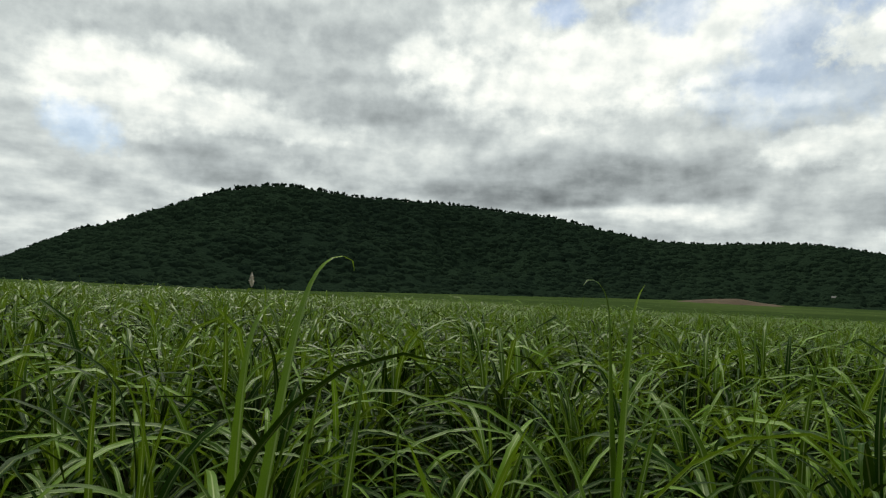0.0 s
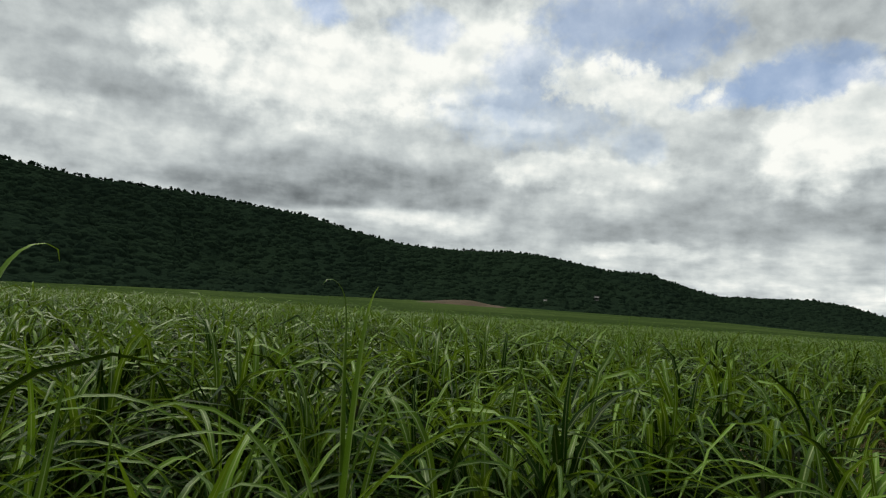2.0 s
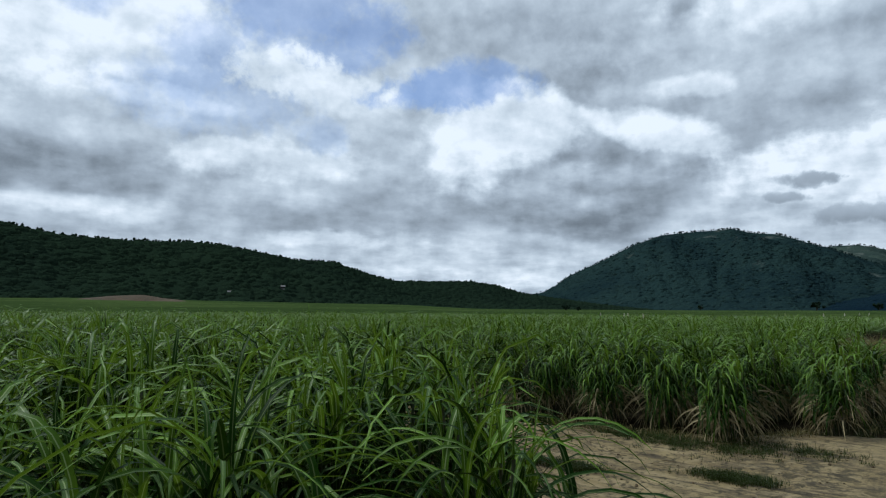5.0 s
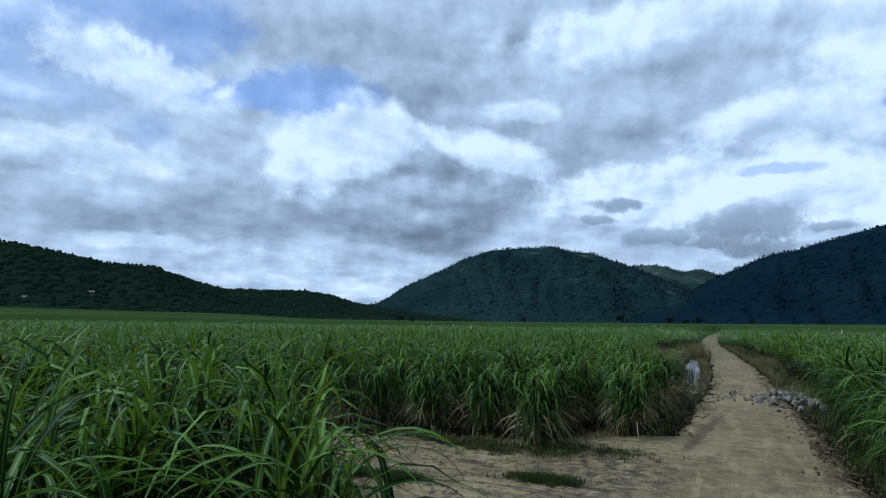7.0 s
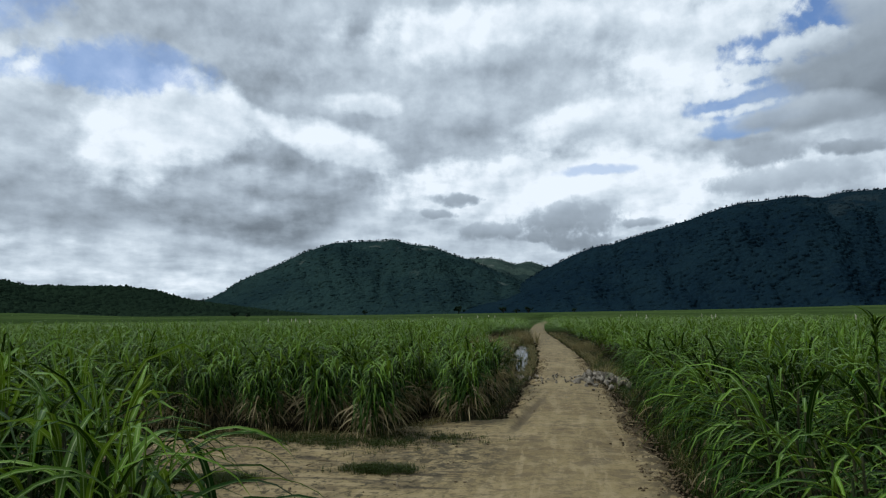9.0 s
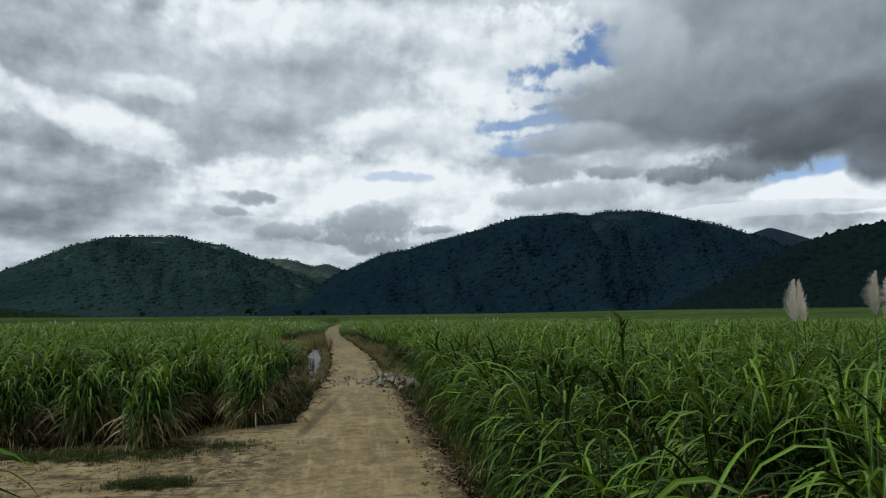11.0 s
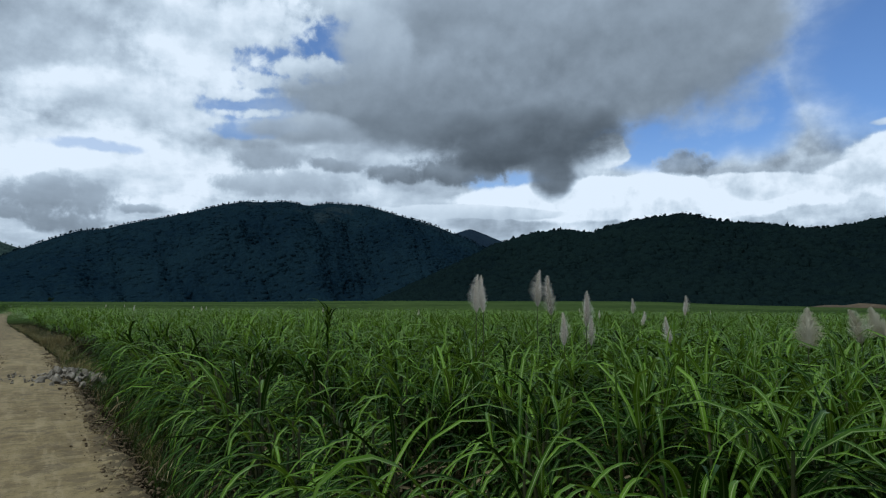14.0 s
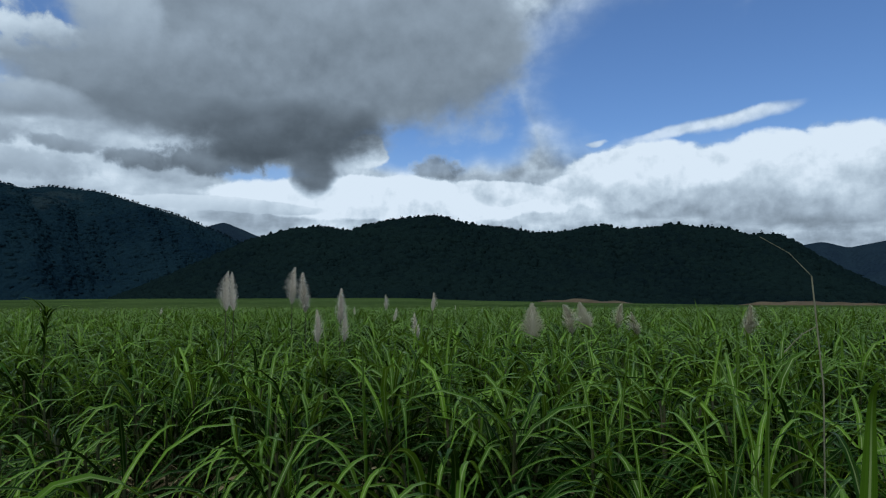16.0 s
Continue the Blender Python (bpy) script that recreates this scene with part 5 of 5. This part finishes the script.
def litter():
    """Fallen dry cane leaves on the headland and along the verges."""
    r = np.random.default_rng(9)
    vs, fs, us, n = [], [], [], 0
    for _ in range(230):
        if r.uniform() < 0.45:
            y = 2.2 + 11 * r.uniform() ** 1.3
            x = max(10.3, 10.4 + (3.4 - y) / 0.6) - abs(r.normal(0, 0.35))
        elif r.uniform() < 0.6:
            x = 5 + 24 * r.uniform()
            y = road_mid(x) - road_half(x) - 0.1 + r.normal(0, 0.14)
        else:
            x, y = r.uniform(4.8, 10), r.uniform(1.6, 7)
        v, f, uv = blade(r.uniform(0.12, 0.38), r.uniform(0.012, 0.025), 84, r.uniform(2, 12), 1.0, 5, r.uniform(-80, 80), 1)
        a = r.uniform(0, 6.283)
        c, q = math.cos(a), math.sin(a)
        vs.append(v @ np.array([[c, q, 0], [-q, c, 0], [0, 0, 1]]) + (x, y, 0.035))
        fs.append(f + n)
        us.append(uv)
        n += len(v)
    tagged(part("leaf_litter", mesh_of("leaf_litter", np.concatenate(vs), np.concatenate(fs), [MAT_LITTER], np.concatenate(us))), "dry straw-coloured cane leaves lying on the dirt", "leaf litter", kind="stuff")


litter()


# ---- rubble, stones, ditch ----
def stone_mesh(seed):
    r = random.Random(seed)
    bm = bmesh.new()
    bmesh.ops.create_icosphere(bm, subdivisions=2, radius=0.5)
    cuts = [(Vector((r.gauss(0, 1), r.gauss(0, 1), r.gauss(0, 1))).normalized(), r.uniform(0.16, 0.34)) for _ in range(8)]
    for v in bm.verts:
        for nrm, d in cuts:
            over = v.co.dot(nrm) - d
            if over > 0:
                v.co -= nrm * over
        v.co *= 1 + 0.05 * noise.noise(v.co * 4 + Vector((seed * 3.1, 0, 0)))
    me = bpy.data.meshes.new("stone")
    bm.to_mesh(me)
    bm.free()
    me.materials.append(MAT_STONE)
    return me


STONES = [stone_mesh(k) for k in range(9)]


def rubble():
    r = random.Random(4)
    root = new("rubble_pile")
    root.matrix_basis = pose(20.2, -0.72, 0)
    for i in range(170):
        x, y = r.gauss(0, 0.85), max(-0.8, min(0.8, r.gauss(-0.05, 0.36)))
        high = 0.13 * math.exp(-(x / 0.9) ** 2 - ((y + 0.1) / 0.4) ** 2)
        s = r.uniform(0.06, 0.19) if r.random() < 0.78 else r.uniform(0.22, 0.46)
        ob = part("stone", STONES[i % 9], root)
        ob.matrix_basis = pose(x, y, high + s * 0.12, r.uniform(0, 360), r.uniform(0, 360), r.uniform(0, 360)) @ Matrix.Diagonal((s, s * r.uniform(0.6, 1.0), s * r.uniform(0.35, 0.7), 1))
    tagged(root, "heap of broken pale concrete and stones dumped on the road", "rubble")
    for i in range(70):
        if i < 40:
            x, y = r.gauss(20.4, 0.7), r.uniform(-0.4, 1.3)
        elif i < 52:
            x, y = r.gauss(20.9, 0.9), r.gauss(1.35, 0.25)
        else:
            x, y = r.uniform(6, 26), r.uniform(-1.0, 1.1)
        s = r.uniform(0.06, 0.17) if i < 52 else r.uniform(0.025, 0.05)
        ob = part("loose_stone", STONES[i % 9])
        ob.matrix_basis = pose(x, y, 0.02 + s * 0.12, r.uniform(0, 360), r.uniform(0, 360), r.uniform(0, 360)) @ Matrix.Diagonal((s, s * 0.8, s * 0.55, 1))
        tagged(ob, "small pale stone lying loose on the dirt road", "stone", "loose stones on the road")


rubble()


def clods():
    """Lumps of dry earth thrown up along the lane's edges."""
    r = np.random.default_rng(19)
    kinds = [blob_mesh(r, 0.5, 0, 0.1, 0.4) for _ in range(10)]
    pts, siz = [], []
    for _ in range(4200):
        x = 4.5 + 26 * r.uniform() ** 1.4
        side = -1 if r.uniform() < 0.7 or x < 13 else 1
        y = road_mid(x) + side * (road_half(x) - 0.02 + r.normal(0.02, 0.17))
        s = 0.016 + 0.06 * r.uniform() ** 2.4
        pts.append((x, y, 0.0 + 0.1 * s))
        siz.append(s)
    for _ in range(500):
        x, y = r.uniform(5.5, 11), r.uniform(1.3, 8)
        if bare(x, y) > 0:
            pts.append((x, y, 0.012))
            siz.append(0.015 + 0.05 * r.uniform() ** 3)
    scatter("soil_clods", "dry brown clods of earth along the road edge", "clods", kinds, np.array(pts, float), siz, r, [MAT_CLOD], (0.5, 0.9))


MAT_CLOD = rough_material("clod_earth", (0.060, 0.044, 0.024, 1), (0.120, 0.090, 0.050, 1), (0.030, 0.022, 0.012, 1), 1.5, 18.0, 0.95, 0.5, 0.01)
clods()


def ditch_water():
    xs = np.arange(23.5, 43, 0.3)
    ys = np.linspace(-1, 1, 9)
    v = []
    for x in xs:
        f = (x - 23.5) / 19.5
        half = (0.10 + 0.22 * math.sin(math.pi * f) ** 0.7) * (1 + 0.3 * noise.noise(Vector((x * 0.6, 0, 0))))
        mid = 1.78 + 0.066 * (x - 23.5) + 0.12 * noise.noise(Vector((x * 0.4, 7, 0)))
        v += [(x, mid + half * s, -0.035) for s in ys]
    ob = part("water", mesh_of("water", v, grid_faces(len(xs), 9)[:, ::-1], [MAT_WATER]))
    tagged(ob, "still water in the roadside ditch mirroring the sky", "water", kind="structure")


ditch_water()


# ---- things far off ----
def stand_on(hill, az_deg, el_deg):
    """The spot on a hill's near slope seen at that azimuth and elevation from the crossing."""
    az, u, v = hill
    col = v[int(np.argmin(np.abs(az - az_deg)))]
    el = np.degrees(np.arctan2(col[:, 2] - EYE_Z, np.hypot(col[:, 0], col[:, 1])))
    return col[int(np.argmax(el > el_deg))]


def house(p, wide, spin):
    root = new("farmhouse")
    root.matrix_basis = pose(p[0], p[1], p[2] - 0.3, 0, 0, spin)

    def box(x0, x1, y0, y1, z0, z1):
        bm = bmesh.new()
        bmesh.ops.create_cube(bm, size=1)
        for q in bm.verts:
            q.co = ((x0 + x1) / 2 + q.co.x * (x1 - x0), (y0 + y1) / 2 + q.co.y * (y1 - y0), (z0 + z1) / 2 + q.co.z * (z1 - z0))
        return bm
    w, d, h = wide / 2, wide * 0.35, 2.4
    part("wall", (box(-w, w, -d, d, 0, h), MAT_WALL), root, "whitewashed wall")
    bm = bmesh.new()
    a = [bm.verts.new(q) for q in ((-w - 0.4, -d - 0.5, h - 0.1), (w + 0.4, -d - 0.5, h - 0.1), (w + 0.4, d + 0.5, h - 0.1), (-w - 0.4, d + 0.5, h - 0.1), (-w - 0.4, 0, h + 1.0), (w + 0.4, 0, h + 1.0))]
    for q in ((0, 1, 5, 4), (2, 3, 4, 5), (0, 4, 3), (1, 2, 5), (0, 3, 2, 1)):
        bm.faces.new([a[i] for i in q])
    part("roof", (bm, MAT_ROOF), root, "pale sheet-metal gable roof")
    for x in (-0.6, 0.1, 0.65):
        part("window" if x else "door", (box(x * w - 0.5, x * w + 0.5, -d - 0.05, -d + 0.1, 0.9, 1.9), MAT_HOLE), root)
    tagged(root, "small white farmhouse with a pale roof at the forest foot", "house", "farmhouses under the hill")


house(stand_on(hill_n, 35.9, 1.45), 2.8, -36)
house(stand_on(hill_n, 31.8, 1.15), 2.2, -32)


def soil_bank(az0, az1, dist, high, label):
    a0, a1 = radians(az0), radians(az1)
    n, m = 60, 14
    v = []
    for i in range(n):
        a = a0 + (a1 - a0) * i / (n - 1)
        for j in range(m):
            d = dist + 26 * (j / (m - 1) - 0.5)
            x, y = d * math.sin(a), d * math.cos(a)
            hump = math.sin(math.pi * i / (n - 1)) ** 0.6 * math.sin(math.pi * j / (m - 1))
            v.append((x, y, float(land(x, y)) + 1.2 + high * hump * (1 + 0.5 * noise.noise(Vector((x * 0.09, y * 0.09, 3)))) - 0.4))
    ob = part("soil_bank", mesh_of("soil_bank", v, grid_faces(n, m), [MAT_BANK]))
    tagged(ob, label, "bare soil", kind="structure")


soil_bank(20.0, 28.5, 330, 2.8, "low bank of bare orange-brown soil in the fields")
soil_bank(151.5, 160.5, 420, 2.6, "strip of bare reddish soil at the forest foot")
soil_bank(167.5, 180, 380, 3.0, "long strip of bare reddish soil under the ridge")


def tree(x, y, high, seed):
    """A small field tree: tapered trunk with limbs under a loose crown of leaf clumps."""
    r = np.random.default_rng(seed)
    root = new("tree")
    root.matrix_basis = pose(x, y, float(land(x, y)))
    stems = [(np.array([0, 0, 0.0]), np.array([0, 0, high * 0.6]))]
    for k in range(5):
        a = r.uniform(0, 6.283)
        stems.append((np.array([0, 0, high * r.uniform(0.3, 0.5)]), np.array([math.cos(a) * high * 0.28, math.sin(a) * high * 0.28, high * r.uniform(0.6, 0.85)])))
    v, f = stem_arrays(stems, 6, high * 0.028)
    part("trunk", mesh_of("trunk", v, f, [MAT_BARK]), root)
    vs, fs, n = [], [], 0
    for k in range(16):
        v, f = blob_mesh(r, high * r.uniform(0.09, 0.16), 30, high * 0.05)
        o = r.normal(0, 1, 3) * (0.19 * high, 0.19 * high, 0.12 * high) + (0, 0, high * 0.75)
        vs.append(v + o)
        fs.append(f + n)
        n += len(v)
    part("crown", mesh_of("crown", np.concatenate(vs), np.concatenate(fs), [MAT_WOOD_N], smooth=False), root)
    tagged(root, "small dark broadleaf tree standing alone in the plain", "tree", "field trees")


for n, (az, d, high) in enumerate(((80.3, 360, 6.5), (84.3, 420, 6.0), (85.5, 430, 4.5), (86.5, 400, 5.5), (60.9, 300, 4.0), (62.0, 300, 3.5), (90.5, 520, 5), (72, 500, 5.5))):
    tree(d * math.sin(radians(az)), d * math.cos(radians(az)), high, n)
